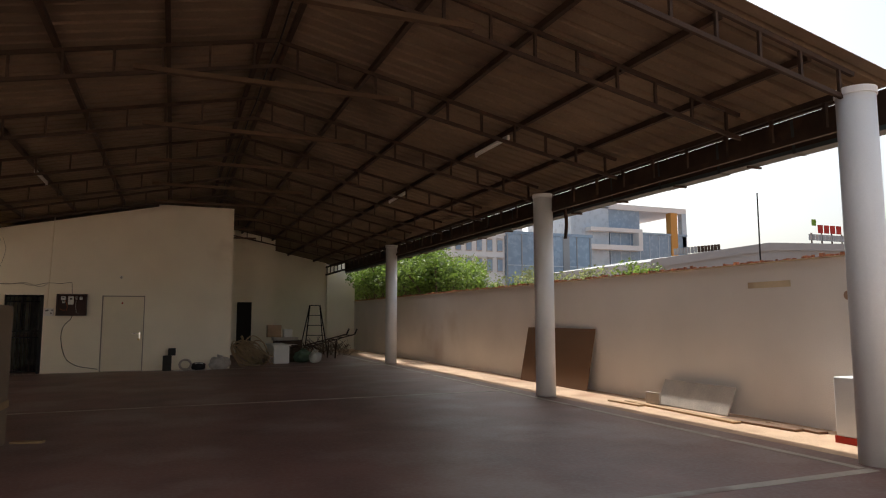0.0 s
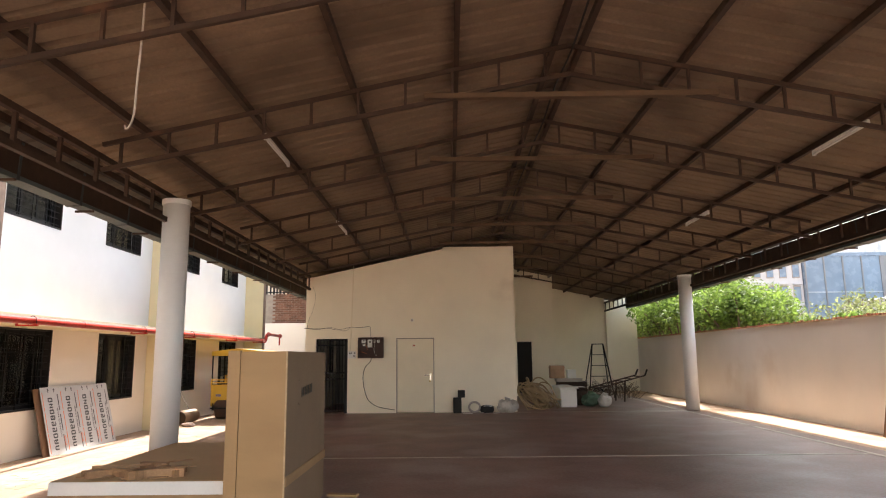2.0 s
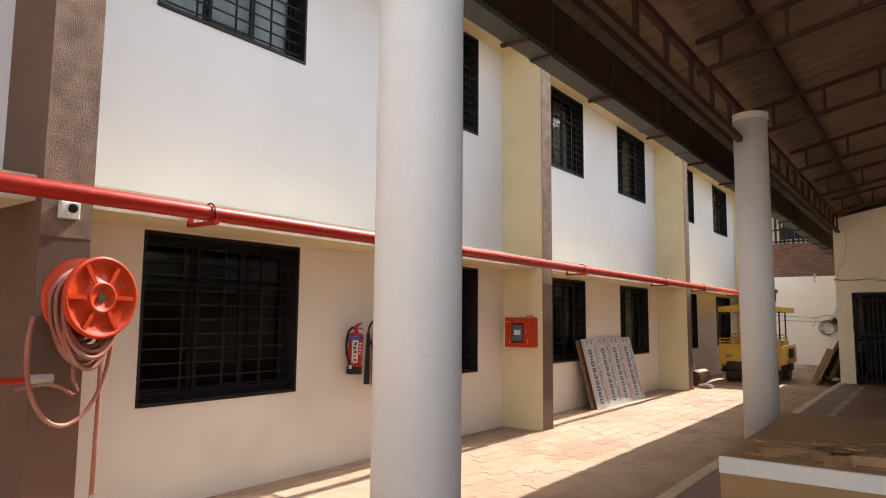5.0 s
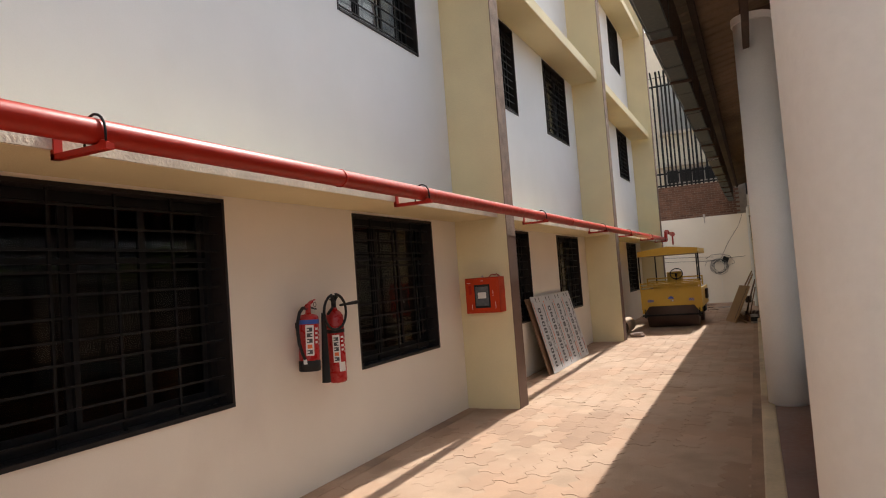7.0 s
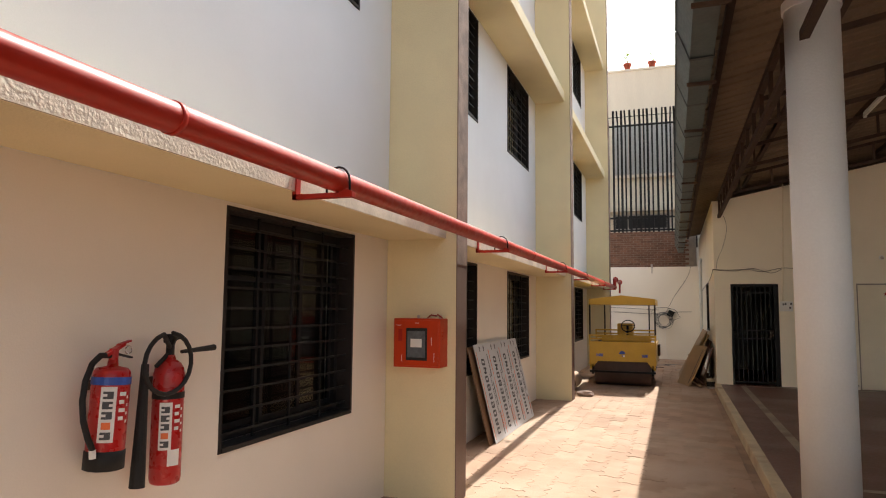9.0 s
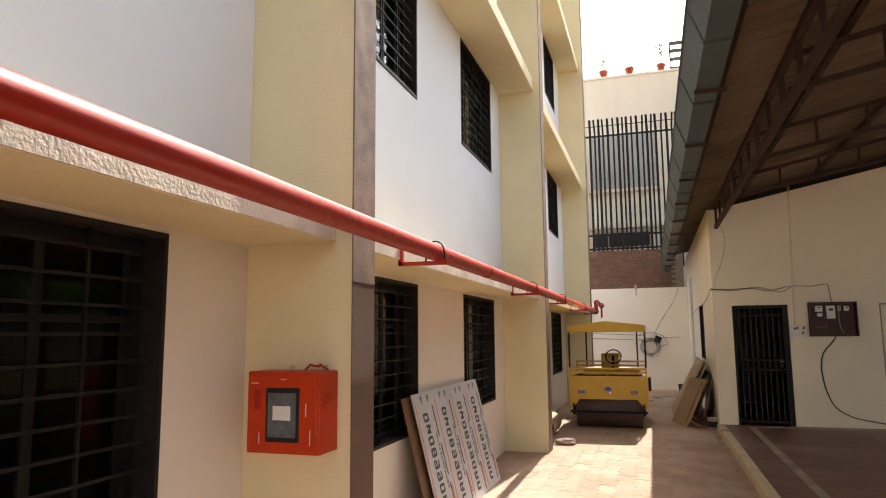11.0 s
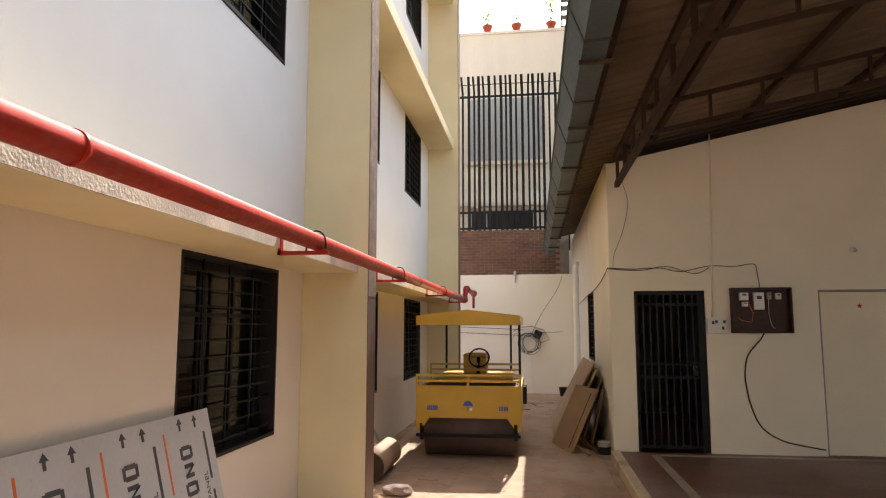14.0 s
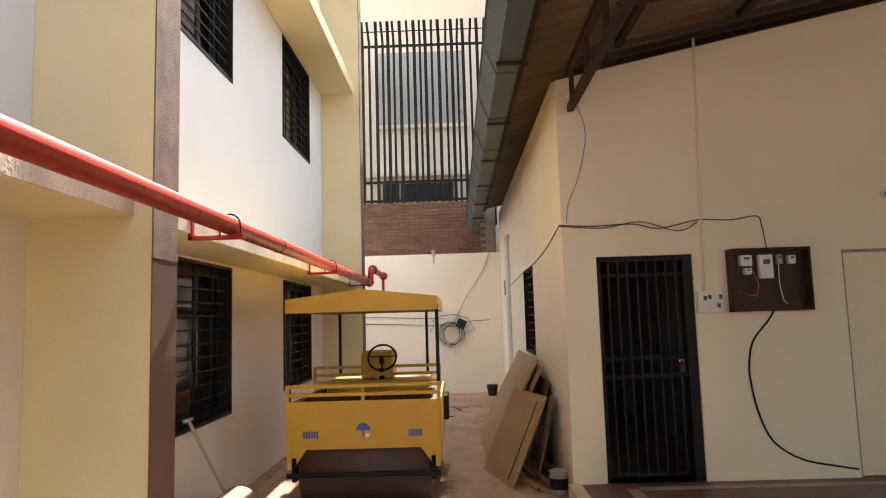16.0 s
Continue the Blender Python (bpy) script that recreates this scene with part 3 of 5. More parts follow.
cctv = thing("security_camera", "white wall security camera beside the red pipe", "camera", (-7.26, 4.21, 2.19))
cctv.scale = (0.68, 0.68, 0.68)
part("base", B(0, 0.06, -0.09, 0.09, -0.08, 0.08, bevel=0.01), M_PLASTIC, cctv)
part("housing", cyl(bmesh.new(), (0.04, 0.0, 0.02), (0.17, -0.03, 0.0), 0.05, 20), M_PLASTIC, cctv)
part("lens", cyl(bmesh.new(), (0.168, -0.03, 0.001), (0.178, -0.032, 0.0), 0.04, 20), M_RUBBER, cctv, "black glossy lens front")

# ---- fire extinguishers ----
def wrap(r, a0, a1, z0, z1, n=6):
    """A sheet bent round an upright cylinder of radius r, from angle a0 to a1."""
    bm = bmesh.new()
    cols = [(a0 + (a1 - a0) * k / n) for k in range(n + 1)]
    vs = [[bm.verts.new((r * math.cos(a), r * math.sin(a), z)) for z in (z0, z1)] for a in cols]
    for p, q in zip(vs, vs[1:]):
        bm.faces.new((p[0], q[0], q[1], p[1]))
    return bm


def extinguisher(y, z0, r, hgt, co2, tilt=0.0):
    e = thing("fire_extinguisher", "red carbon dioxide extinguisher with a black horn" if co2 else "red powder extinguisher with a blue band", "extinguisher", (-7.92 + r + 0.035, y, z0), "wall extinguishers")
    e.matrix_basis = pose(-7.92 + r + 0.035, y, z0, tilt, 0, 0)
    dome = [(r, hgt - 0.075), (r * 0.93, hgt - 0.045), (r * 0.74, hgt - 0.02), (r * 0.42, hgt - 0.003), (r * 0.3, hgt + 0.02)] if co2 else [(r, hgt - 0.045), (r * 0.94, hgt - 0.022), (r * 0.8, hgt - 0.008), (r * 0.3, hgt), (r * 0.26, hgt + 0.025)]
    smooth(part("cylinder", lathe(bmesh.new(), [(r * 0.82, 0), (r * 0.95, 0.008), (r, 0.028)] + dome, 32), M_EXTRED, e))
    part("wall_hook", B(-r - 0.035, -r + 0.01, -0.02, 0.02, hgt * 0.75, hgt * 0.85), M_STEEL, e)
    part("neck", cyl(bmesh.new(), (0, 0, hgt + 0.01), (0, 0, hgt + 0.075), 0.02, 12), M_RUBBER if co2 else M_EXTRED, e)
    # the printed side is turned to the lane's mouth
    zl = (0.165, 0.385) if co2 else (0.115, 0.345)
    mid = -0.95 if co2 else -0.84
    lb = part("label_sheet", wrap(r + 0.0015, mid - 0.4, mid + 0.4, *zl), M_LABEL, e, "white printed label")
    n, step = 5, (zl[1] - zl[0] - 0.02) / 5
    for k in range(n):
        z = zl[0] + 0.012 + k * step
        if k == 1:
            part("orange_mark", wrap(r + 0.003, mid - 0.24, mid + 0.2, z, z + step * 0.7, 3), M_ORANGE, lb)
            continue
        part("print", wrap(r + 0.003, mid - 0.27, mid + 0.24, z, z + step * 0.24, 3), M_INK, lb)
        part("print", wrap(r + 0.003, mid - 0.27, mid + 0.24, z + step * 0.5, z + step * 0.74, 3), M_INK, lb)
        part("print", wrap(r + 0.003, mid - (0.27 if k % 2 else 0.06), mid + (0.06 if k % 2 else 0.24), z + step * 0.24, z + step * 0.5, 2), M_INK, lb)
    for k in range(4):
        z = zl[0] + 0.09 + 0.034 * k
        part("small_print", wrap(r + 0.002, mid + 0.55, mid + 0.85 + 0.1 * (k % 2), z, z + 0.016, 3), M_LABEL, e)
        part("small_print", wrap(r + 0.002, mid + 1.0, mid + 1.15, z - 0.012, z, 2), M_LABEL, e)
    if co2:
        bm = bmesh.new()
        bar(bm, (0, -0.035, hgt + 0.085), (0, 0.05, hgt + 0.10), 0.024, 0.014)
        cyl(bm, (0, 0, hgt + 0.07), (0, 0, hgt + 0.12), 0.022, 12)
        part("valve_head", bm, M_RUBBER, e)
        part("lever", bar(bmesh.new(), (0.0, -0.09, hgt - 0.03), (0.0, 0.0, hgt + 0.035), 0.016, 0.014), M_RUBBER, e)
        part("shoulder_band", cyl(bmesh.new(), (0, 0, 0.40), (0, 0, 0.43), r + 0.002, 28, caps=False), M_RUBBER, e)
        part("notice", wrap(r + 0.002, mid + 0.2, mid + 1.0, 0.09, 0.165), M_LABEL, e, "white service notice")
        ring = [(0.075, -0.09 + 0.152 * math.cos(a), hgt - 0.012 + 0.142 * math.sin(a)) for a in [1.45 - k * 0.31 for k in range(20)]]
        part("hose", tube(bmesh.new(), [(0.01, 0, hgt + 0.07), (0.05, -0.02, hgt + 0.11)] + ring + [(0.04, -0.05, hgt + 0.06)], 0.011, 8), M_RUBBER, e)
        part("horn", cyl(bmesh.new(), (0.03, -0.19, hgt - 0.01), (0.03, -0.205, 0.03), 0.017, 16, 0.034), M_RUBBER, e)
        part("horn_grip", cyl(bmesh.new(), (0.05, 0.02, hgt + 0.035), (0.06, 0.25, hgt + 0.045), 0.009, 10, 0.016), M_RUBBER, e)
    else:
        bm = bmesh.new()
        bar(bm, (0, -0.045, hgt + 0.045), (0, 0.05, hgt + 0.095), 0.026, 0.014)
        bar(bm, (0, 0.02, hgt + 0.09), (0, 0.085, hgt + 0.11), 0.02, 0.008)
        part("lever", bm, M_EXTRED, e)
        part("carry_handle", bar(bmesh.new(), (0, 0.0, hgt + 0.055), (0, 0.10, hgt + 0.035), 0.02, 0.008), M_RUBBER, e)
        part("safety_pin", tube(bmesh.new(), [(0.02, 0.06 + 0.018 * math.cos(a), hgt + 0.07 + 0.018 * math.sin(a)) for a in [k * math.pi / 6 for k in range(13)]], 0.003, 6), M_CHROME, e)
        part("blue_band", cyl(bmesh.new(), (0, 0, 0.352), (0, 0, 0.385), r + 0.002, 28, caps=False), M_BLUE, e)
        part("foot_ring", lathe(bmesh.new(), [(r * 0.9, -0.005), (r + 0.004, 0.0), (r + 0.004, 0.075), (r * 0.99, 0.078)], 28), M_RUBBER, e)
        hose = [(0, -0.02, hgt + 0.045), (0.0, -0.07, hgt + 0.045), (0.005, -0.115, hgt + 0.01), (0.01, -0.145, hgt - 0.06), (0.015, -0.155, hgt - 0.14), (0.02, -0.145, hgt - 0.22), (0.025, -0.12, hgt - 0.29), (0.03, -0.095, hgt - 0.34)]
        part("hose", tube(bmesh.new(), hose, 0.013, 8), M_RUBBER, e)
        part("hose_tip", cyl(bmesh.new(), (0.03, -0.095, hgt - 0.34), (0.03, -0.09, hgt - 0.375), 0.014, 10), M_PLASTIC, e)
    return e


M_EXTRED = mat("glossy_red_enamel", (0.40, 0.012, 0.012), 0.3, vary=0.02, scale=2, fine=30, bump=0.0)
extinguisher(7.40, 0.945, 0.078, 0.43, False, -3)
extinguisher(7.775, 0.795, 0.072, 0.585, True)

# ---- fire hose cabinet on the second pillar ----
hb = thing("fire_hose_cabinet", "orange-red steel fire hose cabinet with a small glass window", "cabinet", (-7.76, 10.57, 1.14))
part("case", B(0, 0.42, -0.2, 0, 0, 0.41, bevel=0.008), M_FIRERED, hb)
dr = part("door", B(0.012, 0.405, -0.212, -0.2, 0.015, 0.395, bevel=0.005), M_FIRERED, hb)
part("window_seal", B(0.12, 0.31, -0.2185, -0.207, 0.06, 0.33, bevel=0.005), M_RUBBER, dr)
part("pane", B(0.135, 0.295, -0.221, -0.218, 0.085, 0.305), mat("cloudy_pane", (0.12, 0.13, 0.14), 0.15, vary=0.2, scale=20, bump=0), dr, "cloudy grey window")
part("notice", B(0.165, 0.265, -0.2235, -0.221, 0.17, 0.24), M_LABEL, dr, "white paper notice")
part("handle", B(0.05, 0.085, -0.216, -0.212, 0.22, 0.32, bevel=0.001), M_RED, dr)
for k in range(3):
    part("louvre", bar(bmesh.new(), (0.422, -0.155, 0.235 + 0.03 * k), (0.422, -0.065, 0.255 + 0.03 * k), 0.012, 0.01), M_FIRERED, hb)
for x in (0.16, 0.36):
    part("lug", cyl(bmesh.new(), (x, -0.03, 0.405), (x, -0.03, 0.435), 0.012, 10), M_GREYSTONE, hb)
for x0, z0, ln, tn in ((0.08, 0.05, 0.05, 1), (0.345, 0.19, 0.06, 2), (0.03, 0.35, 0.04, 0), (0.37, 0.05, 0.07, 1), (0.2, 0.37, 0.03, 0)):
    part("scratch", B(x0, x0 + 0.004 + ln * (tn == 0), -0.2128, -0.2122, z0, z0 + 0.004 + ln * (tn > 0)), M_LABEL, dr, "pale paint scratch")
for z in (0.08, 0.3):
    part("hinge", cyl(bmesh.new(), (0.412, -0.206, z - 0.03), (0.412, -0.206, z + 0.03), 0.007, 8), M_FIRERED, hb)
part("top_wire", tube(bmesh.new(), [(0.25, -0.05, 0.412), (0.3, -0.09, 0.44), (0.34, -0.06, 0.43), (0.36, -0.1, 0.445), (0.39, -0.06, 0.414)], 0.006, 6), M_RED, hb)

# ---- panel stack leaning on the facade ----
M_FILM = mat("grey_protective_film", (0.52, 0.52, 0.53), 0.35, vary=0.06, scale=3, fine=40, bump=0.04)
lean = math.degrees(math.asin(0.30 / 1.22))
pb = thing("brown_board", "dark brown board leaning behind the printed panel", "board", (-7.61, 12.96, 0))
part("sheet", B(-0.012, 0, 0, 2.3, 0, 1.2), M_PLYB, pb).matrix_basis = pose(0, 0, 0, 0, -lean, 0)
cp = thing("composite_panel", "grey film-covered composite panel with printed rows leaning on the wall", "panel", (-7.57, 13.1, 0))
tilt = pose(0, 0, 0.003, 0, -lean, 0)
sh = part("sheet", B(-0.004, 0, 0, 2.3, 0, 1.22), M_FILM, cp)
sh.matrix_basis = tilt
for c in range(4):
    y0 = 0.10 + c * 0.565
    for nm, ya, yb, mm in (("orange_stripe", 0.01, 0.026, M_ORANGE), ("grey_stripe", 0.46, 0.485, M_INK)):
        bm = bmesh.new()
        n = 3
        for k in range(n):
            box(bm, 0, 0.0015, y0 + ya - 0.07, y0 + yb - 0.07, 0.04 + k * 0.37, 0.34 + k * 0.37 + (0.05 if nm[0] == "o" else 0))
        part(nm, bm, mm, sh)
    for k in range(9):
        # bold unlettered marks: a frame with some of its sides left out
        bm = bmesh.new()
        z, ya, yb = 0.08 + k * 0.108, y0 + 0.09, y0 + 0.225
        sides = ("lro", "lrom", "lrob", "loms", "loms", "lromb", "lrob", "lrd", "lrob")[k]
        if "l" in sides:
            box(bm, 0, 0.002, ya + 0.02, yb - 0.02, z, z + 0.026)
        if "r" in sides:
            box(bm, 0, 0.002, ya + 0.02, yb - 0.02, z + 0.058, z + 0.084)
        if "o" in sides:
            box(bm, 0, 0.002, ya, ya + 0.024, z + 0.008, z + 0.076)
        if "b" in sides or "s" in sides:
            box(bm, 0, 0.002, yb - 0.024, yb, z + 0.008, z + 0.076)
        if "m" in sides:
            box(bm, 0, 0.002, (ya + yb) / 2 - 0.012, (ya + yb) / 2 + 0.012, z + 0.01, z + 0.074)
        if "s" in sides:
            box(bm, 0, 0.002, ya + 0.02, (ya + yb) / 2 - 0.012, z + 0.06, z + 0.084)
        if "d" in sides:
            bar(bm, (0.001, ya + 0.02, z + 0.013), (0.001, yb - 0.02, z + 0.071), 0.024, 0.002)
        part("print_block", bm, M_INK, sh)
    for yy in (0.12, 0.3):
        bm = bmesh.new()
        box(bm, 0, 0.002, y0 + yy, y0 + yy + 0.02, 1.12, 1.17)
        head = [bm.verts.new((0.002, y0 + yy + dy, z)) for dy, z in ((-0.022, 1.16), (0.042, 1.16), (0.01, 1.2))]
        bm.faces.new(head)
        part("arrow", bm, M_INK, sh)
    for words, size, dy, zz, mm in (("COMPOSITE PANEL", 0.062, 0.31, 0.30, M_INK), ("SERIES", 0.07, 0.40, 0.12, M_ORANGE)):
        cu = bpy.data.curves.new("words", "FONT")
        cu.body, cu.size, cu.extrude = words, size, 0.0008
        tmp = bpy.data.objects.new("words", cu)
        scene.collection.objects.link(tmp)
        me = bpy.data.meshes.new_from_object(tmp.evaluated_get(bpy.context.evaluated_depsgraph_get()))
        bpy.data.objects.remove(tmp)
        me.materials.clear()
        me.materials.append(mm)
        w = new("lettering", me)
        w.parent = sh
        w.matrix_basis = Matrix(((0, 0, 1, 0.0012), (0, -1, 0, y0 + dy + 0.05), (1, 0, 0, zz), (0, 0, 0, 1)))

# ---- platform box and upright cabinet ----
cr = thing("platform_box", "low tan board platform with a white front edge", "platform", (-4.15, 7.32, FL))
for nm, bx in (("front_panel", (0, 1.6, 0, 0.018, 0, 0.345)), ("side_panel", (0, 0.018, 0.018, 2.75, 0, 0.345)), ("side_panel", (1.582, 1.6, 0.018, 2.75, 0, 0.345)), ("back_panel", (0.018, 1.582, 2.732, 2.75, 0, 0.345))):
    part(nm, B(*bx), M_MDF, cr)
part("front_edge", B(-0.006, 1.6, -0.008, 0.012, 0.347, 0.46, bevel=0.003), M_EDGE, cr, "white laminate edge strip")
part("top", B(-0.004, 1.6, 0.014, 2.76, 0.347, 0.465, bevel=0.003), M_MDF, cr)
cb = thing("upright_cabinet", "tall tan board cabinet box standing on the floor", "cabinet", (-2.55, 7.2, FL))
part("front_panel", B(0.115, 0.53, 0.0, 0.018, 0, 1.6, bevel=0.002), M_MDF, cb)
part("corner_post", B(0, 0.11, -0.006, 0.06, 0, 1.61, bevel=0.003), M_MDF, cb)
part("side_panel", B(0.512, 0.53, 0.02, 1.85, 0, 1.6), mat("brown_side_board", (0.20, 0.135, 0.08), 0.6, vary=0.1, scale=1.5, fine=50, bump=0.06, stain=(0.12, 0.08, 0.05), stain_at=0.62), cb, "darker brown side board")
part("edge_strip", B(0.524, 0.536, -0.004, 0.02, 0, 1.6), mat("raw_board_edge", (0.5, 0.37, 0.22), 0.8, vary=0.2, scale=20, fine=80, bump=0.3), cb, "pale raw board edge")
part("side_panel", B(0, 0.018, 0.06, 1.85, 0, 1.6), M_MDF, cb)
part("back_panel", B(0.018, 0.512, 1.832, 1.85, 0, 1.6), M_MDF, cb)
part("top", B(0.018, 0.512, 0.02, 1.832, 1.58, 1.598), M_MDF, cb)
for k in range(7):
    part("faded_print", B(0.531, 0.5325, 0.62 + 0.075 * k, 0.67 + 0.075 * k, 1.16 + 0.004 * k, 1.25 + 0.004 * k), M_STONE, cb)
for y, z in ((0.5, 1.32), (0.5, 1.1)):
    part("screw", cyl(bmesh.new(), (0.53, y, z), (0.536, y, z), 0.01, 8), M_CHROME, cb)
part("cross_rail", B(0.531, 0.545, 0.03, 1.85, 0.42, 0.5), M_MDF, cb)
M_WOOD = mat("rough_offcut_wood", (0.32, 0.19, 0.10), 0.8, vary=0.2, scale=8, fine=60, bump=0.3, piece=0.25)
rng = random.Random(9)
ZT = FL + 0.465
for k in range(30):
    x, y, L = -3.95 + 0.8 * rng.random(), 7.45 + 0.6 * rng.random(), 0.1 + 0.35 * rng.random() ** 1.5
    o = thing("wood_offcut", "small rough wood offcut lying on the platform", "wood", (x, y, ZT), "offcuts on the platform", turn=rng.uniform(-40, 60))
    part("block", B(-L / 2, L / 2, -0.03, 0.03, 0, rng.choice((0.012, 0.03, 0.06, 0.075)), bevel=0.002), M_WOOD, o)
for a, b in (((-3.9, 7.55), (-3.2, 8.2)), ((-3.7, 7.5), (-3.0, 7.75)), ((-4.0, 7.75), (-3.5, 7.9))):
    o = thing("wood_strip", "thin wood strip lying on the platform", "wood", (a[0], a[1], ZT), "offcuts on the platform")
    part("strip", bar(bmesh.new(), (0, 0, 0.055), (b[0] - a[0], b[1] - a[1], 0.062), 0.02, 0.012), M_WOOD, o)
o = thing("wood_block", "square cut wood block standing on the platform", "wood", (-2.95, 8.7, ZT), turn=20)
part("block", B(-0.05, 0.05, -0.05, 0.05, 0, 0.11, bevel=0.003), M_WOOD, o)
o = thing("wood_plank", "short pale plank lying on the floor", "wood", (-1.95, 9.0, FL), turn=-12)
part("plank", B(0, 0.35, -0.05, 0.05, 0, 0.025, bevel=0.003), M_MDF, o)

# ---- road roller ----
ro = thing("road_roller", "yellow ride-on road roller with a canopy and rusty drum", "road roller", (-6.58, 20.0, 0))
HX = 0.685
bm = bmesh.new()
pts = [(-HX, 0.36), (-HX + 0.05, 0.36), (-HX + 0.17, 0.53), (HX - 0.17, 0.53), (HX - 0.05, 0.36), (HX, 0.36), (HX, 0.92), (-HX, 0.92)]
va, vb = [bm.verts.new((x, 0, z)) for x, z in pts], [bm.verts.new((x, 0.03, z)) for x, z in pts]
bm.faces.new(va), bm.faces.new(vb[::-1])
for k in range(8):
    bm.faces.new((va[k], vb[k], vb[(k + 1) % 8], va[(k + 1) % 8]))
fp = part("front_panel", bm, M_YELLOW, ro)
for xx, w in ((-0.47, 0.145), (0.47, 0.125)):
    bm = bmesh.new()
    for k in range(6):
        box(bm, xx - w / 2 + k * w / 6, xx - w / 2 + (k + 0.7) * w / 6, -0.003, 0, 0.63, 0.69)
    part("print_bars", bm, M_BLUE, fp)
bm = bmesh.new()
bm.faces.new([bm.verts.new((0.065 * math.cos(a), -0.003, 0.69 + 0.065 * math.sin(a))) for a in [k * math.pi / 10 for k in range(11)]])
part("emblem", bm, M_BLUE, fp, "blue umbrella-shaped emblem")
part("emblem_stem", B(-0.006, 0.006, -0.004, -0.001, 0.63, 0.69), M_BLUE, fp)
part("emblem_mark", B(0.02, 0.055, -0.004, -0.001, 0.63, 0.665), M_PLASTIC, fp)
for side in (-1, 1):
    part("side_panel", B(side * HX - 0.015, side * HX + 0.015, 0.03, 2.2, 0.46, 0.92, bevel=0.004), M_YELLOW, ro)
part("deck", B(-HX + 0.015, HX - 0.015, 0.03, 2.2, 0.86, 0.9), M_STEEL, ro)


def rail(y, x0, x1, z0, z1):
    bm = bmesh.new()
    for z in (z0 + 0.015, (z0 + z1) / 2, z1 - 0.015):
        box(bm, x0, x1, y - 0.012, y + 0.012, z - 0.016, z + 0.016)
    for x in (x0, 0.5 * (x0 + x1), x1):
        box(bm, x - 0.016, x + 0.016, y - 0.014, y + 0.014, z0 - 0.05, z1)
    return part("guard_rail", bm, M_YELLOW, ro)


rail(0.015, -HX, HX, 0.92, 1.1)
rail(1.1, -HX + 0.02, HX - 0.02, 1.0, 1.19)
part("seat_box", B(-0.55, 0.55, 1.15, 2.1, 0.9, 1.02, bevel=0.01), M_YELLOW, ro)
part("engine_hood", B(-0.2, 0.15, 1.3, 1.8, 1.02, 1.32, bevel=0.02), M_YELLOW, ro)
part("steering_column", bar(bmesh.new(), (0.02, 1.35, 1.0), (0.05, 1.1, 1.26), 0.05, 0.05), M_BLACK, ro)
sw = part("steering_wheel", tube(bmesh.new(), [(0.06 + 0.15 * math.cos(a), 1.08 + 0.06 * math.sin(a), 1.27 + 0.13 * math.sin(a)) for a in [k * 2 * math.pi / 24 for k in range(25)]], 0.012, 8), M_RUBBER, ro)
part("spoke", bar(bmesh.new(), (-0.08, 1.09, 1.28), (0.2, 1.09, 1.28), 0.02, 0.012), M_RUBBER, sw)
part("spoke", bar(bmesh.new(), (0.06, 1.02, 1.15), (0.06, 1.09, 1.28), 0.02, 0.012), M_RUBBER, sw)
for x, y in ((-HX, 0.06), (HX, 0.06), (-0.55, 2.0), (0.5, 2.0)):
    part("canopy_post", B(x - 0.016, x + 0.016, y - 0.016, y + 0.016, 0.9, 1.8), M_BLACK, ro)
bm = bmesh.new()
ring = [(-HX - 0.01, 1.75), (HX + 0.01, 1.75), (HX + 0.01, 1.875), (0, 1.955), (-HX - 0.01, 1.875)]
va, vb = [bm.verts.new((x, -0.02, z)) for x, z in ring], [bm.verts.new((x, 2.2, z)) for x, z in ring]
for k in range(5):
    if k:
        bm.faces.new((va[k], vb[k], vb[(k + 1) % 5], va[(k + 1) % 5]))
bm.faces.new(va), bm.faces.new(vb[::-1])
cn = part("canopy", bm, M_YELLOW, ro)
part("canopy_lining", B(-HX, HX, -0.015, 2.19, 1.752, 1.758), M_PLYB, ro)
smooth(part("front_drum", cyl(bmesh.new(), (-HX + 0.1, 0.36, 0.36), (HX - 0.1, 0.36, 0.36), 0.36, 40), M_DRUM, ro))
smooth(part("rear_drum", cyl(bmesh.new(), (-HX + 0.1, 1.9, 0.36), (HX - 0.1, 1.9, 0.36), 0.36, 40), M_DRUM, ro))
part("scraper_bar", B(-HX, HX, -0.035, -0.002, 0.29, 0.33), M_BLACK, ro)
for side in (-1, 1):
    part("drum_yoke", B(side * (HX - 0.06) - 0.02, side * (HX - 0.06) + 0.02, 0.0, 0.5, 0.25, 0.46), M_BLACK, ro)
    part("rear_yoke", B(side * (HX - 0.06) - 0.02, side * (HX - 0.06) + 0.02, 1.6, 2.1, 0.25, 0.46), M_BLACK, ro)
part("side_box", B(HX + 0.015, HX + 0.07, 1.1, 1.5, 0.6, 0.85, bevel=0.01), M_STEEL, ro)

# ---- stored things beside the roller ----
rl = thing("lying_drum", "brown and cream cylinder lying by the wall", "drum", (-7.55, 18.55, 0.17))
M_CARD = mat("tan_card", (0.36, 0.23, 0.14), 0.7, vary=0.15, scale=4, fine=40, bump=0.1)
smooth(part("shell", cyl(bmesh.new(), (0, 0, 0), (0, 1.0, 0), 0.17, 28), M_CARD, rl))
part("rim", cyl(bmesh.new(), (0, -0.01, 0), (0, 0.02, 0), 0.176, 28), M_STEEL, rl)
tl = thing("long_handled_tool", "grey long-handled scraper leaning on the facade", "tool", (-7.60, 19.7, 0))
part("handle", cyl(bmesh.new(), (0, 0, 0.02), (-0.27, -0.42, 0.92), 0.014, 10), M_GREYSTONE, tl)
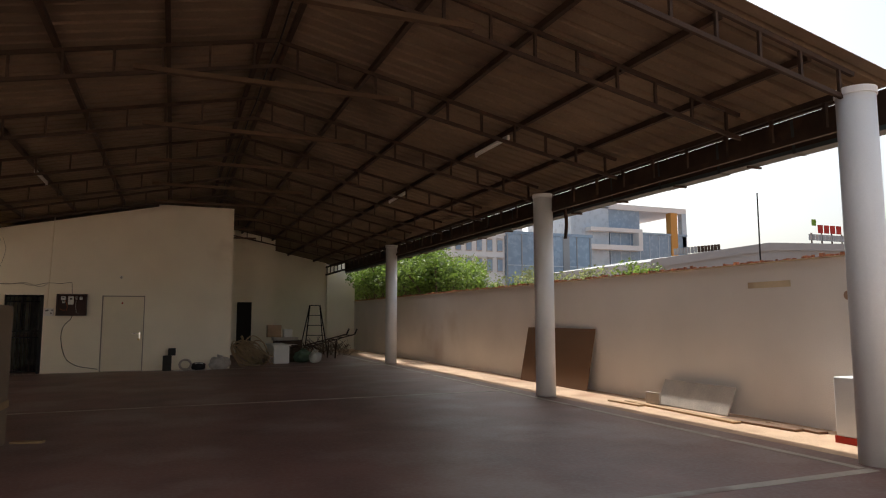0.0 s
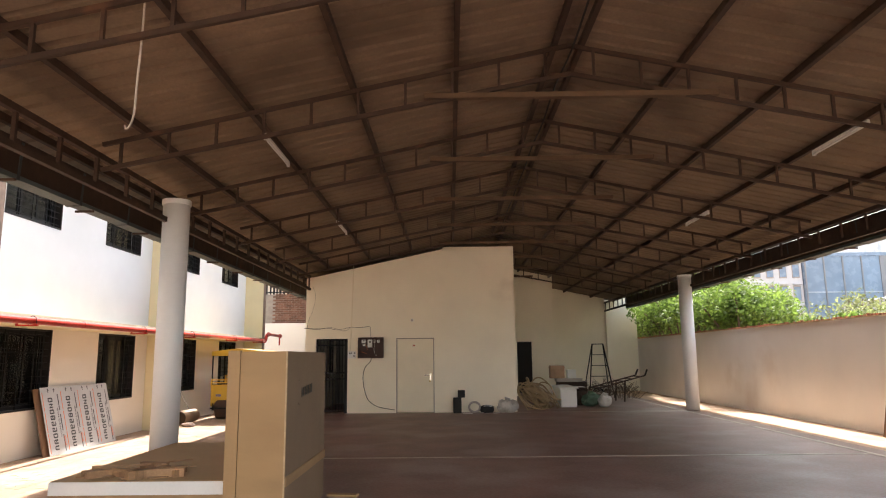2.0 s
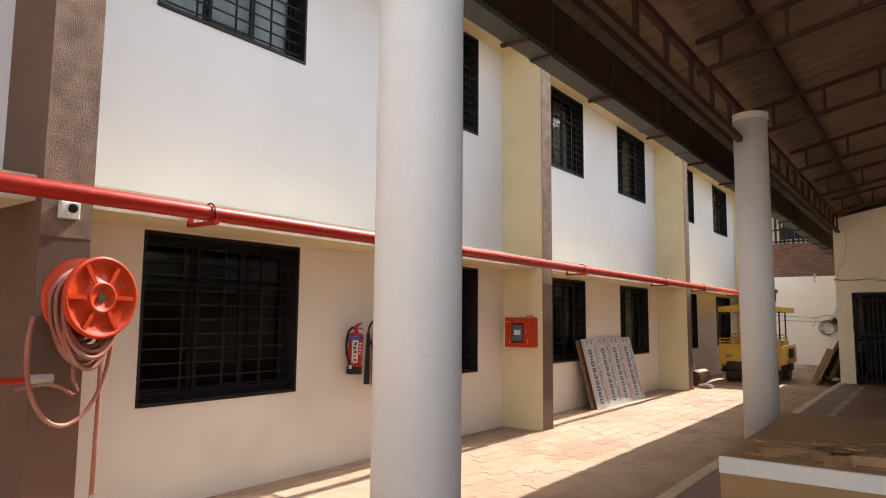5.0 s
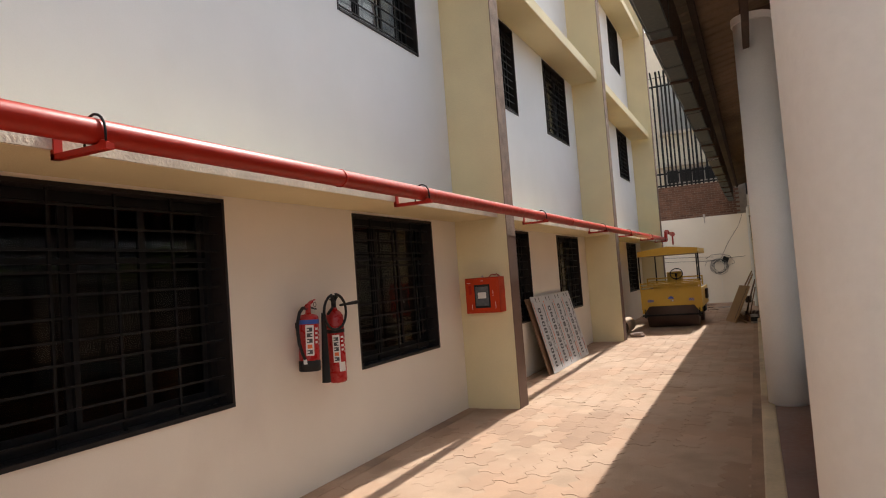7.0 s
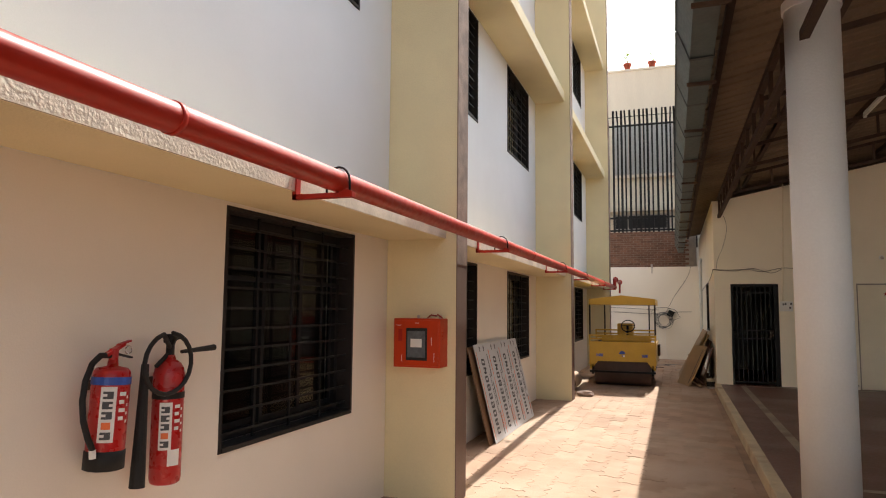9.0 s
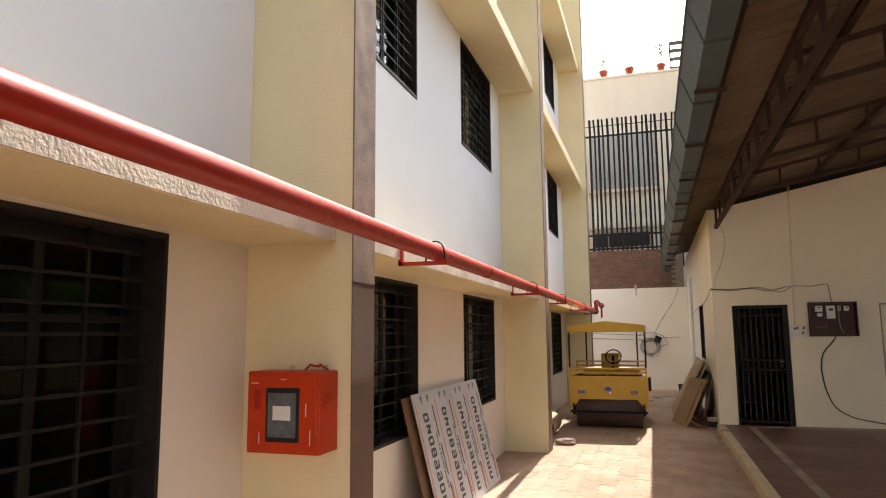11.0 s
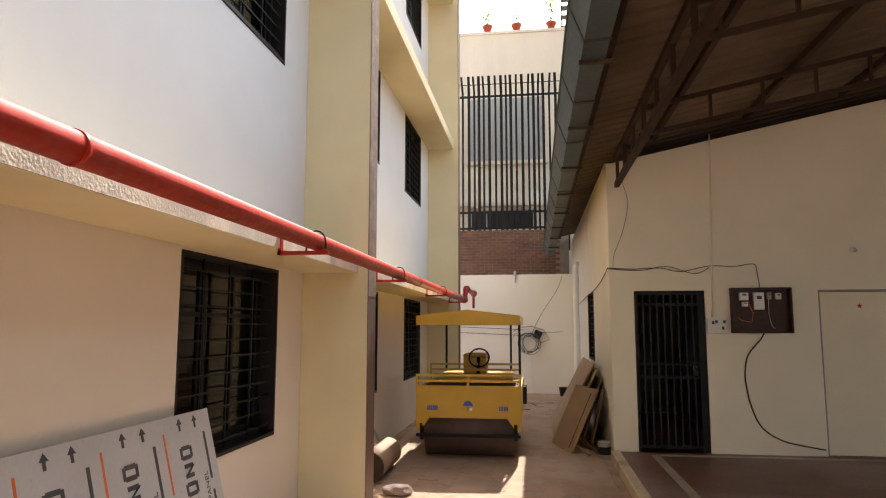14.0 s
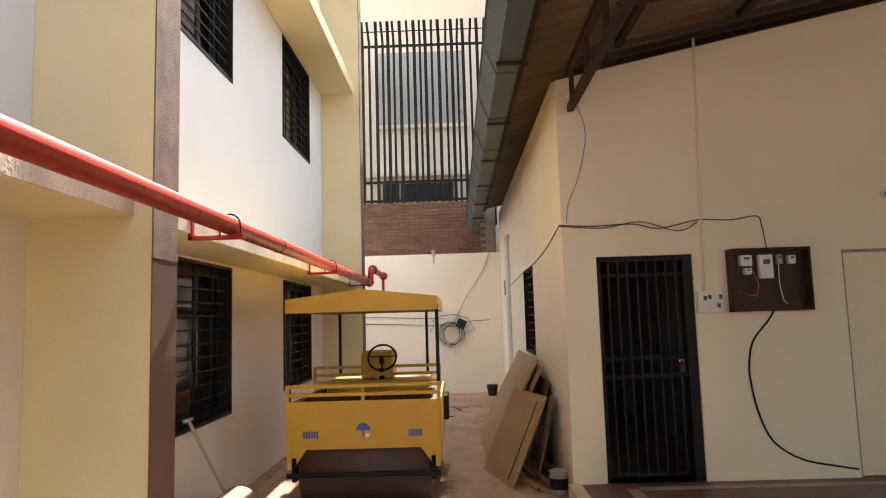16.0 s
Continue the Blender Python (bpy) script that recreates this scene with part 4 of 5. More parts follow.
part("cross_bar", cyl(bmesh.new(), (-0.27, -0.5, 0.92), (-0.27, -0.34, 0.92), 0.013, 10), M_GREYSTONE, tl)
part("blade", B(-0.03, 0.02, -0.12, 0.12, 0, 0.03, bevel=0.004), M_GREYSTONE, tl)
rag = thing("cloth_rag", "crumpled dusty brown rag on the lane", "rag", (-7.12, 18.12, 0))
bm = bmesh.new()
bmesh.ops.create_icosphere(bm, subdivisions=3, radius=0.5)
for v in bm.verts:
    d = 1 + 0.22 * noise.noise(v.co * 3.1)
    v.co = Vector((v.co.x * 0.34 * d, v.co.y * 0.24 * d, max(0, (v.co.z + 0.3) * 0.13 * d)))
smooth(part("cloth", bm, mat("dusty_cloth", (0.27, 0.19, 0.16), 0.95, vary=0.2, scale=12, fine=60, bump=0.4), rag))
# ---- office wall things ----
room = mat("shaded_room_wall", (0.16, 0.145, 0.13), 0.8, vary=0.1, scale=2, fine=60, bump=0.1, stain=(0.08, 0.07, 0.06), stain_at=0.58)
structure("wall_room_side", B(-3.05, -2.9, YN + 0.23, 24.2, FL, 3.2), room, "office room side wall with the room's shade put into its colour", "wall")
structure("wall_room_back", B(-4.46, -2.9, 24.2, 24.35, FL, 3.2), room, "office room back wall with the room's shade put into its colour", "wall")
structure("ceiling_room", B(-4.46, 1.08, YN + 0.23, 24.35, 3.2, 3.3), M_DARK, "ceiling inside the office, coloured near black for the unlit room", "ceiling")

gt = thing("door_1", "black steel barred gate, closed with a padlock", "gate", (-4.38, YN + 0.05, FL), kind="structure")
GW, GH = 0.902, 2.08
bm = bmesh.new()
box(bm, 0, 0.045, 0, 0.06, 0, GH)
box(bm, GW - 0.09, GW, -0.02, 0.1, 0, GH)
box(bm, 0.045, GW - 0.09, 0, 0.06, GH - 0.05, GH)
part("door_frame", bm, M_BLACK, gt)
for k in range(8):
    x = 0.12 + k * 0.09
    part("gate_bar", B(x - 0.009, x + 0.009, 0.01, 0.028, 0.05, GH - 0.05), M_BLACK, gt)
for z in (0.06, 0.95, 1.12, 1.9):
    part("gate_rail", B(0.045, GW - 0.09, 0.03, 0.04, z - 0.018, z + 0.018), M_BLACK, gt)
part("bolt", cyl(bmesh.new(), (0.5, 0.0, 1.13), (0.86, 0.0, 1.13), 0.012, 10), M_BLACK, gt)
lk = part("padlock", B(0.72, 0.78, -0.03, 0.0, 0.98, 1.05, bevel=0.008), M_STEEL, gt, "small dull padlock")
part("shackle", tube(bmesh.new(), [(0.73, -0.015, 1.05), (0.73, -0.015, 1.09), (0.75, -0.015, 1.105), (0.77, -0.015, 1.09), (0.77, -0.015, 1.05)], 0.006, 6), M_CHROME, lk)

wd = thing("door_2", "closed ivory flush door with a lever handle and padlock", "door", (-2.09, YN + 0.03, FL), kind="structure")
part("leaf", B(0.03, 1.05, 0, 0.035, 0.01, 2.05, bevel=0.003), M_DOOR, wd)
bm = bmesh.new()
box(bm, 0, 0.025, -0.01, 0.12, 0, 2.08)
box(bm, 1.055, 1.078, -0.01, 0.12, 0, 2.08)
box(bm, 0.025, 1.055, -0.01, 0.12, 2.055, 2.08)
part("door_frame", bm, mat("grey_door_frame", (0.30, 0.27, 0.23), 0.6, vary=0.1, bump=0.1), wd)
hd = part("door_handle", cyl(bmesh.new(), (0.97, -0.05, 1.03), (0.80, -0.05, 1.03), 0.011, 10), M_CHROME, wd, "chrome lever handle")
part("handle_plate", B(0.955, 0.99, -0.008, 0, 0.88, 1.08), M_CHROME, hd)
part("padlock", B(0.93, 0.975, -0.03, -0.005, 0.84, 0.9, bevel=0.006), M_BRASS, wd)
bm = bmesh.new()
cv = bm.verts.new((0.5, -0.002, 1.87))
star = [bm.verts.new((0.5 + (0.04 if k % 2 == 0 else 0.017) * math.sin(k * math.pi / 5), -0.002, 1.87 + (0.04 if k % 2 == 0 else 0.017) * math.cos(k * math.pi / 5))) for k in range(10)]
for k in range(10):
    bm.faces.new((cv, star[k], star[(k + 1) % 10]))
part("star_sticker", bm, M_RED, wd, "small red star sticker")

mb = thing("meter_board", "dark wooden board with electricity meters in a shallow box", "meter board", (-3.15, YN, 1.645))
M_MAHOG = mat("dark_varnished_wood", (0.04, 0.014, 0.01), 0.45, spec=0.25, vary=0.2, scale=6, fine=40, bump=0.1, stretch=(1, 1, 5))
part("board", B(0, 0.68, -0.03, 0, 0.02, 0.56), M_MAHOG, mb)
for bx in ((-0.02, 0, -0.14, 0, 0.0, 0.58), (0.68, 0.70, -0.14, 0, 0.0, 0.58), (0, 0.68, -0.14, 0, 0.56, 0.58), (0, 0.68, -0.14, 0, 0.0, 0.02)):
    part("box_side", B(*bx), M_MAHOG, mb)
for x, z, w, h in ((0.08, 0.42, 0.11, 0.10), (0.11, 0.34, 0.07, 0.06), (0.25, 0.30, 0.13, 0.22), (0.42, 0.43, 0.05, 0.09), (0.52, 0.43, 0.07, 0.08)):
    mt = part("meter", B(x, x + w, -0.09, -0.03, z, z + h, bevel=0.008), M_PLASTIC if w > 0.06 else M_GREYSTONE, mb, "pale electricity meter")
    part("dial", B(x + w * 0.3, x + w * 0.75, -0.094, -0.09, z + h * 0.6, z + h * 0.8), M_INK, mt)
part("wire", tube(bmesh.new(), [(0.18, -0.06, 0.42), (0.24, -0.07, 0.26), (0.22, -0.07, 0.14), (0.1, -0.06, 0.16), (0.06, -0.05, 0.2)], 0.004, 6), M_ORANGE, mb)
part("wire", tube(bmesh.new(), [(0.44, -0.06, 0.43), (0.43, -0.07, 0.25), (0.46, -0.06, 0.1), (0.5, -0.05, 0.06)], 0.004, 6), M_LABEL, mb)
sb = thing("switch_box", "white plastic distribution box with switches", "switch box", (-3.47, YN, 1.64))
part("case", B(0, 0.235, -0.06, 0, 0, 0.2, bevel=0.006), M_PLASTIC, sb)
for x, z in ((0.05, 0.12), (0.09, 0.13), (0.17, 0.05), (0.19, 0.13)):
    part("switch", B(x, x + 0.03, -0.068, -0.06, z, z + 0.04), M_INK, sb)
part("cover_line", B(0.02, 0.215, -0.064, -0.06, 0.03, 0.08), M_LABEL, sb)


def cable(name, label, pts, r, material, sub=4, sag=0.0):
    """A cable fixed to a wall, through bent points."""
    out = []
    P = [Vector(p) for p in pts]
    for i in range(len(P) - 1):
        p0, p1, p2, p3 = P[max(i - 1, 0)], P[i], P[i + 1], P[min(i + 2, len(P) - 1)]
        for k in range(sub):
            t = k / sub
            out.append(0.5 * (2 * p1 + (p2 - p0) * t + (2 * p0 - 5 * p1 + 4 * p2 - p3) * t * t + (3 * p1 - p0 - 3 * p2 + p3) * t ** 3))
    out.append(P[-1])
    ob = part(name, tube(bmesh.new(), out, r, 8), material)
    return tagged(ob, label, "cable")


Y = YN - 0.014
cable("power_cable", "thick black power cable curving down to the floor", [(-2.79, Y - 0.05, 1.64), (-2.83, Y, 1.55), (-2.98, Y, 1.37), (-3.03, Y, 1.15), (-3.02, Y, 0.95), (-2.97, Y, 0.7), (-2.86, Y, 0.46), (-2.62, Y, 0.30), (-2.3, Y, 0.23), (-2.12, Y, 0.2)], 0.0085, M_RUBBER)
cable("wall_cable", "black service cable strung across the office wall", [(-4.72, Y, 2.51), (-4.4, Y, 2.49), (-4.03, Y, 2.5), (-3.77, Y, 2.45), (-3.41, Y, 2.52), (-3.1, Y, 2.51), (-2.86, Y, 2.54), (-2.83, Y - 0.03, 2.45), (-2.81, Y - 0.05, 2.22)], 0.005, M_RUBBER)
cable("wall_cable", "thin dark twin cable strung across the office wall", [(-4.72, Y, 2.50), (-4.3, Y, 2.47), (-3.95, Y, 2.52), (-3.6, Y, 2.42), (-3.41, Y, 2.50)], 0.0045, M_STEEL)
cable("wall_cable", "black cable running round the office side wall", [(-4.71, YN, 2.51), (-4.705, 21.2, 2.4), (-4.705, 22.4, 2.33), (-4.705, 24.0, 2.3), (-4.705, 27.0, 2.2)], 0.005, M_RUBBER)
cable("thin_wire", "thin loose wire hanging from the roof corner", [(-4.5, Y, 3.7), (-4.42, Y, 3.4), (-4.5, Y, 3.0), (-4.62, Y, 2.7), (-4.64, Y, 2.52)], 0.003, M_RUBBER)
cable("conduit", "ivory plastic conduit running up the office wall", [(-3.33, Y, 4.3), (-3.36, Y, 3.2), (-3.38, Y, 2.5), (-3.40, Y, 1.85)], 0.013, M_DOOR)
lp = thing("bulb_holder", "small round lamp holder on the office wall", "lamp holder", (-1.64, YN, 2.71))
part("base", cyl(bmesh.new(), (0, 0, 0), (0, -0.03, 0), 0.045, 16), M_PLASTIC, lp)
part("socket", cyl(bmesh.new(), (0, -0.03, 0), (0, -0.08, -0.02), 0.025, 14), M_GREYSTONE, lp)
# side window of the office
sw2 = barred_window("window_side", 1.2, 1.18, 10, 2, 0.1)
sw2.matrix_basis = pose(-4.69, 23.9, 1.15, 0, 0, 180)
ob = thing("wall_vent", "small dark grille high on the side wall", "vent", (-4.69, 27.4, 2.1))
part("frame", B(-0.02, 0, 0, 0.3, 0, 0.3), M_BLACK, ob)
for k in range(4):
    part("slat", B(-0.028, -0.02, 0.03, 0.27, 0.04 + k * 0.06, 0.07 + k * 0.06), M_GREYSTONE, ob)
ob = thing("rain_pipe", "white plastic rain pipe on the side wall", "pipe", (-4.75, 26.2, 0))
part("pipe", cyl(bmesh.new(), (0, 0, 0.0), (0, 0, 3.05), 0.045, 16), M_PLASTIC, ob)
part("bend", tube(bmesh.new(), [(0, 0, 3.0), (0, 0.02, 3.1), (0.05, 0.05, 3.16)], 0.046, 14), M_PLASTIC, ob)

# ---- boards leaning on the office side wall ----
def leaning_board(name, label, x0, x1, y0, y1, h, material, thick=0.025, twist=0.0):
    """A board with its foot at x0 and its head at x1."""
    o = thing(name, label, "board", (x0, y0, 0.0), "boards by the office", turn=twist)
    a = math.degrees(math.asin((x1 - x0) / h))
    s = part("sheet", B(0, thick, 0, y1 - y0, 0, h, bevel=0.002), material, o)
    s.matrix_basis = pose(0, 0, 0, 0, a, 0)
    return o


leaning_board("large_board", "large tan board leaning on the office side wall", -5.42, -4.80, 21.7, 24.0, 1.32, M_MDF)
leaning_board("large_board", "large tan board leaning on the office side wall", -5.32, -4.78, 21.5, 23.6, 1.22, M_MDF)
o = leaning_board("small_board", "smaller tan board with a dark slot leaning askew", -5.24, -4.84, 20.6, 21.5, 0.95, M_MDF, 0.03, 15)
part("slot", B(-0.002, 0.0, 0.12, 0.15, 0.06, 0.88), M_STONE, o.children[0], "dark slot across the board")
leaning_board("dark_board", "narrow dark brown board leaning on the wall", -4.95, -4.74, 20.9, 21.15, 0.85, M_PLYB)
leaning_board("dark_board", "dark brown board standing behind the tan boards", -5.05, -4.74, 21.3, 23.2, 1.0, M_PLYB)
rng = random.Random(3)
for k in range(9):
    o = thing("wood_stick", "loose dirty wooden stick on the ground by the wall", "wood", (-5.0 + 0.22 * rng.random(), 20.45 + 0.9 * rng.random(), 0.02), "sticks by the office", turn=rng.uniform(-35, 35))
    part("stick", bar(bmesh.new(), (0, 0, 0.0), (0.04, 0.5 + 0.3 * rng.random(), 0.03 + 0.25 * rng.random()), 0.04, 0.03), M_WOOD if k % 2 else M_PLYB, o)
pc = thing("paint_tin", "dented grey paint tin on the ground", "tin", (-4.80, 20.38, 0))
smooth(part("tin", lathe(bmesh.new(), [(0.08, 0), (0.085, 0.01), (0.085, 0.2), (0.09, 0.21)], 24), M_GREYSTONE, pc))
part("lid", cyl(bmesh.new(), (0, 0, 0.2), (0, 0, 0.207), 0.083, 24), M_STEEL, pc)
part("label_sheet", cyl(bmesh.new(), (0, 0, 0.05), (0, 0, 0.15), 0.087, 24, caps=False), M_STONE, pc, "dark worn label")

# ---- things on the lane's end wall ----
cc = thing("cable_coil", "black cable coil hanging on the end wall", "cable coil", (-5.87, 28.87, 1.3))
bm = bmesh.new()
for k in range(9):
    r = 0.24 + 0.03 * math.sin(k * 2.3)
    tube(bm, [(r * math.cos(a) + 0.015 * k - 0.03, -0.03 - 0.008 * k, r * math.sin(a) + 0.03 * math.cos(k * 1.7)) for a in [j * 2 * math.pi / 26 for j in range(27)]], 0.006, 6)
part("loops", bm, mat("grey_cable_sheath", (0.13, 0.13, 0.13), 0.6, vary=0.15, bump=0.05), cc)
part("loose_end", tube(bmesh.new(), [(-0.4, -0.03, 0.3), (-0.2, -0.03, 0.42), (0.1, -0.03, 0.44), (0.4, -0.04, 0.35), (0.55, -0.04, 0.1), (0.3, -0.04, 0.0)], 0.007, 6), M_RUBBER, cc)
part("loose_end", tube(bmesh.new(), [(-0.45, -0.03, 0.05), (-0.35, -0.03, 0.25), (0.0, -0.03, 0.2), (0.3, -0.03, 0.28), (0.9, -0.03, 0.3)], 0.006, 6), M_RUBBER, cc)
part("loose_end", tube(bmesh.new(), [(0.05, -0.03, -0.25), (0.08, -0.03, -0.6), (0.05, -0.03, -0.8), (0.12, -0.03, -1.2)], 0.005, 6), M_LABEL, cc)
jb = thing("junction_box", "small black box hanging on the end wall", "box", (-5.62, 28.86, 1.53))
part("case", B(-0.1, 0.1, -0.06, 0.02, -0.1, 0.1, bevel=0.01), M_RUBBER, jb).matrix_basis = pose(0, 0, 0, 0, 25, 0)
for z0, z1 in ((1.6, 1.5), (1.75, 1.65)):
    cable("wall_cable", "thin black cable along the lane end wall", [(-8.6, 28.88, z0), (-7.5, 28.88, z0 - 0.03), (-6.6, 28.88, z1 + 0.03), (-6.0, 28.87, z1)], 0.006, M_RUBBER)
cable("wall_cable", "thin cable slanting up the lane end wall", [(-5.8, 28.87, 1.5), (-5.5, 28.88, 2.1), (-5.1, 28.88, 2.7), (-4.95, 28.88, 3.1)], 0.005, M_RUBBER)
ln = thing("wall_lamp", "small grey bulkhead lamp on top of the end wall", "lamp", (-6.2, 28.88, 3.05))
part("stem", cyl(bmesh.new(), (0, 0, -0.15), (0, 0, 0.05), 0.018, 10), M_GREYSTONE, ln)
part("head", cyl(bmesh.new(), (0, 0, 0.03), (0, -0.02, 0.16), 0.04, 14), M_GREYSTONE, ln)
rng = random.Random(11)
for k in range(10):
    o = thing("scrap_strip", "thin scrap strip lying on the dusty lane", "scrap", (-6.3 + 1.2 * rng.random(), 24.5 + 3.6 * rng.random(), 0.0), "scrap at the lane end", turn=rng.uniform(0, 180))
    part("strip", B(-0.25, 0.25, -0.012, 0.012, 0, 0.012), M_STEEL if k % 3 else M_GREYSTONE, o)
pl = thing("bucket", "small dark bucket standing by the end wall", "bucket", (-5.0, 28.3, 0))
smooth(part("pail", lathe(bmesh.new(), [(0.09, 0), (0.12, 0.22), (0.125, 0.225)], 20), M_STEEL, pl))

# ---- neighbour building beyond the end wall ----
M_NB = mat("stained_cream_render", (0.74, 0.68, 0.56), 0.8, vary=0.06, scale=1.5, fine=40, bump=0.2, stain=(0.55, 0.38, 0.17), stain_at=0.6, stretch=(1, 1, 0.15))
nb = thing("neighbour_building", "cream stained neighbour building behind the fence", "building", (-10, 31, 0))
part("wall", B(0, 17.5, 0.6, 6, -0.05, 10.85), M_NB, nb)
part("front_bay", B(0, 12, 0, 0.6, -0.05, 10.85), M_NB, nb)
part("parapet_cap", B(-0.05, 12, -0.06, 6, 10.852, 10.93), M_NB, nb)
M_BLIND = mat("grey_window_blind", (0.36, 0.37, 0.36), 0.5, vary=0.1, scale=2, fine=20, bump=0.1, stretch=(8, 1, 1))
for x0, x1, z0, z1 in ((2.4, 4.65, 6.75, 8.75), (2.4, 4.4, 4.65, 5.25)):
    w = part("window", B(x0, x1, -0.06, 0, z0, z1), M_GREYSTONE, nb)
    for k in range(4):
        a = x0 + 0.06 + (x1 - x0 - 0.12) * k / 4
        part("pane", B(a, a + (x1 - x0 - 0.12) / 4 - 0.04, -0.07, -0.06, z0 + 0.06, z1 - 0.06), M_BLIND if z1 > 6 else M_STONE, w)
    part("sill", B(x0 - 0.1, x1 + 0.1, -0.16, 0, z0 - 0.1, z0), M_NB, w)
part("ledge", B(2.0, 5.2, -0.25, 0, 5.35, 5.5), M_NB, nb)
M_POT = mat("terracotta", (0.36, 0.075, 0.04), 0.8, vary=0.12, bump=0.2)
M_LEAF = mat("leaf_green", (0.16, 0.24, 0.045), 0.6, vary=0.3, scale=1.5, fine=20, bump=0, piece=0.4)
M_TWIG = mat("bark", (0.12, 0.08, 0.05), 0.9, vary=0.2, scale=6, fine=40, bump=0.4)


def let_through(m, share):
    """Lets part of the light pass through thin leaves."""
    n, l = m.node_tree.nodes, m.node_tree.links
    b, out = n["Principled BSDF"], n["Material Output"]
    tr, mx = n.new("ShaderNodeBsdfTranslucent"), n.new("ShaderNodeMixShader")
    mx.inputs[0].default_value = share
    l.new(b.inputs["Base Color"].links[0].from_socket, tr.inputs["Color"])
    l.new(b.outputs[0], mx.inputs[1])
    l.new(tr.outputs[0], mx.inputs[2])
    l.new(mx.outputs[0], out.inputs["Surface"])


let_through(M_LEAF, 0.5)


def leaves(bm, rng, centre, rad, n, size):
    """Adds n small bent leaves round a centre."""
    for _ in range(n):
        d = Vector((rng.gauss(0, 1), rng.gauss(0, 1), rng.gauss(0, 0.8)))
        d = d.normalized() * (rng.random() ** 0.45)
        p = Vector(centre) + Vector((d.x * rad[0], d.y * rad[1], d.z * rad[2]))
        q = Euler((rng.uniform(-1, 1), rng.uniform(-1, 1), rng.uniform(0, 6.3))).to_matrix()
        s = size * rng.uniform(0.6, 1.4)
        a, b, c, e = (q @ Vector(v) * s for v in ((-0.5, 0, 0), (0, 0.3, 0.06), (0.55, 0, -0.06), (0, -0.3, 0.06)))
        bm.faces.new([bm.verts.new(p + v) for v in (a, b, c, e)])


rng = random.Random(21)
for x, n in ((-7.03, 10), (-6.12, 7), (-5.04, 26)):
    p = thing("potted_plant", "terracotta pot with a thin plant on the parapet", "potted plant", (x, 31.12, 10.93), "parapet pots")
    smooth(part("pot", lathe(bmesh.new(), [(0.1, 0), (0.14, 0.2), (0.16, 0.2), (0.165, 0.26), (0.15, 0.26), (0.14, 0.24)], 20), M_POT, p))
    h = 0.25 + 0.025 * n
    part("stem", tube(bmesh.new(), [(0, 0, 0.2), (0.03, 0.01, 0.2 + h * 0.5), (-0.04, 0, 0.2 + h)], 0.01, 6), M_TWIG, p)
    bm = bmesh.new()
    leaves(bm, rng, (0, 0, 0.28 + h * 0.55), (0.16, 0.16, h * 0.55), n * 3, 0.1)
    part("leaves", bm, M_LEAF, p)
ps = thing("plant_stand", "black metal plant stand on the parapet", "plant stand", (-4.72, 31.1, 10.93))
for x in (0, 0.75):
    for y in (0, 0.3):
        part("leg", B(x - 0.015, x + 0.015, y - 0.015, y + 0.015, 0, 1.05), M_BLACK, ps)
for z in (0.1, 0.45, 0.75, 1.03):
    part("shelf", B(0, 0.75, 0, 0.3, z, z + 0.02), M_BLACK, ps)

# ---- tall bar fence over the end wall ----
fn = thing("tall_bar_fence", "tall black steel bar fence on a brick wall", "fence", (-9.6, 29.3, 3.9))
for k in range(33):
    x = k * 0.152 + 0.02 * math.sin(k * 5.1)
    w = 0.038 if k % 2 == 0 else 0.028
    bm = bmesh.new()
    box(bm, x - w, x + w, -0.02, 0.02, -0.1, 4.45)
    bar(bm, (x, 0, 4.44), (x + 0.02 * math.sin(k * 3.3), -0.28, 4.84), 2 * w, 0.03)
    part("post", bm, M_BLACK, fn)
for z in (0.55, 1.0, 4.35):
    part("rail", B(-0.1, 4.95, 0.02, 0.05, z - 0.03, z + 0.03), M_BLACK, fn)
part("front_rail", B(-0.1, 4.95, -0.18, -0.16, 4.62, 4.64), M_BLACK, fn)

# ---- scrap at the far end of the shed ----
hc = thing("hose_heap", "tangled heap of tan flexible hose on the floor", "hose", (1.95, 21.2, FL))
rng = random.Random(8)
M_TANHOSE = mat("tan_hose", (0.36, 0.26, 0.15), 0.65, vary=0.15, scale=6, fine=60, bump=0.15)
for k in range(26):
    cx, cy, r = rng.gauss(0, 0.16), rng.gauss(0, 0.14), rng.uniform(0.28, 0.5)
    tx, ty, z0 = rng.uniform(-0.9, 0.9), rng.uniform(0.2, 1.3), rng.uniform(0.33, 0.45)
    R = Euler((ty, tx * 0.4, rng.uniform(0, 3))).to_matrix()
    pts = []
    for j in range(25):
        v = R @ Vector((r * math.cos(j * 0.2618), r * math.sin(j * 0.2618), 0.02 * math.sin(j * 1.1)))
        pts.append((cx + v.x, cy + v.y, max(0.022, z0 + v.z)))
    part("loop", tube(bmesh.new(), pts, 0.02, 7), M_TANHOSE, hc)
M_TANEND = (mat("tan_hose_dull", (0.30, 0.22, 0.13), 0.65, vary=0.15, scale=6, fine=60, bump=0.15))
for k in range(2):
    part("loose_end", tube(bmesh.new(), [(0.3 + 0.04 * k, 0.1, 0.5 - 0.03 * k), (0.5 + 0.06 * k, -0.1, 0.3), (0.62 + 0.07 * k, -0.22, 0.022)], 0.02, 7), M_TANEND, hc)
wt = thing("white_tank", "white rectangular tank lying on the floor", "tank", (2.75, 21.6, FL))
part("body", B(0, 0.5, 0, 2.0, 0, 0.55, bevel=0.03), M_EDGE, wt)
part("rim", B(-0.03, 0.55, -0.04, 2.0, 0.551, 0.59, bevel=0.01), M_EDGE, wt)
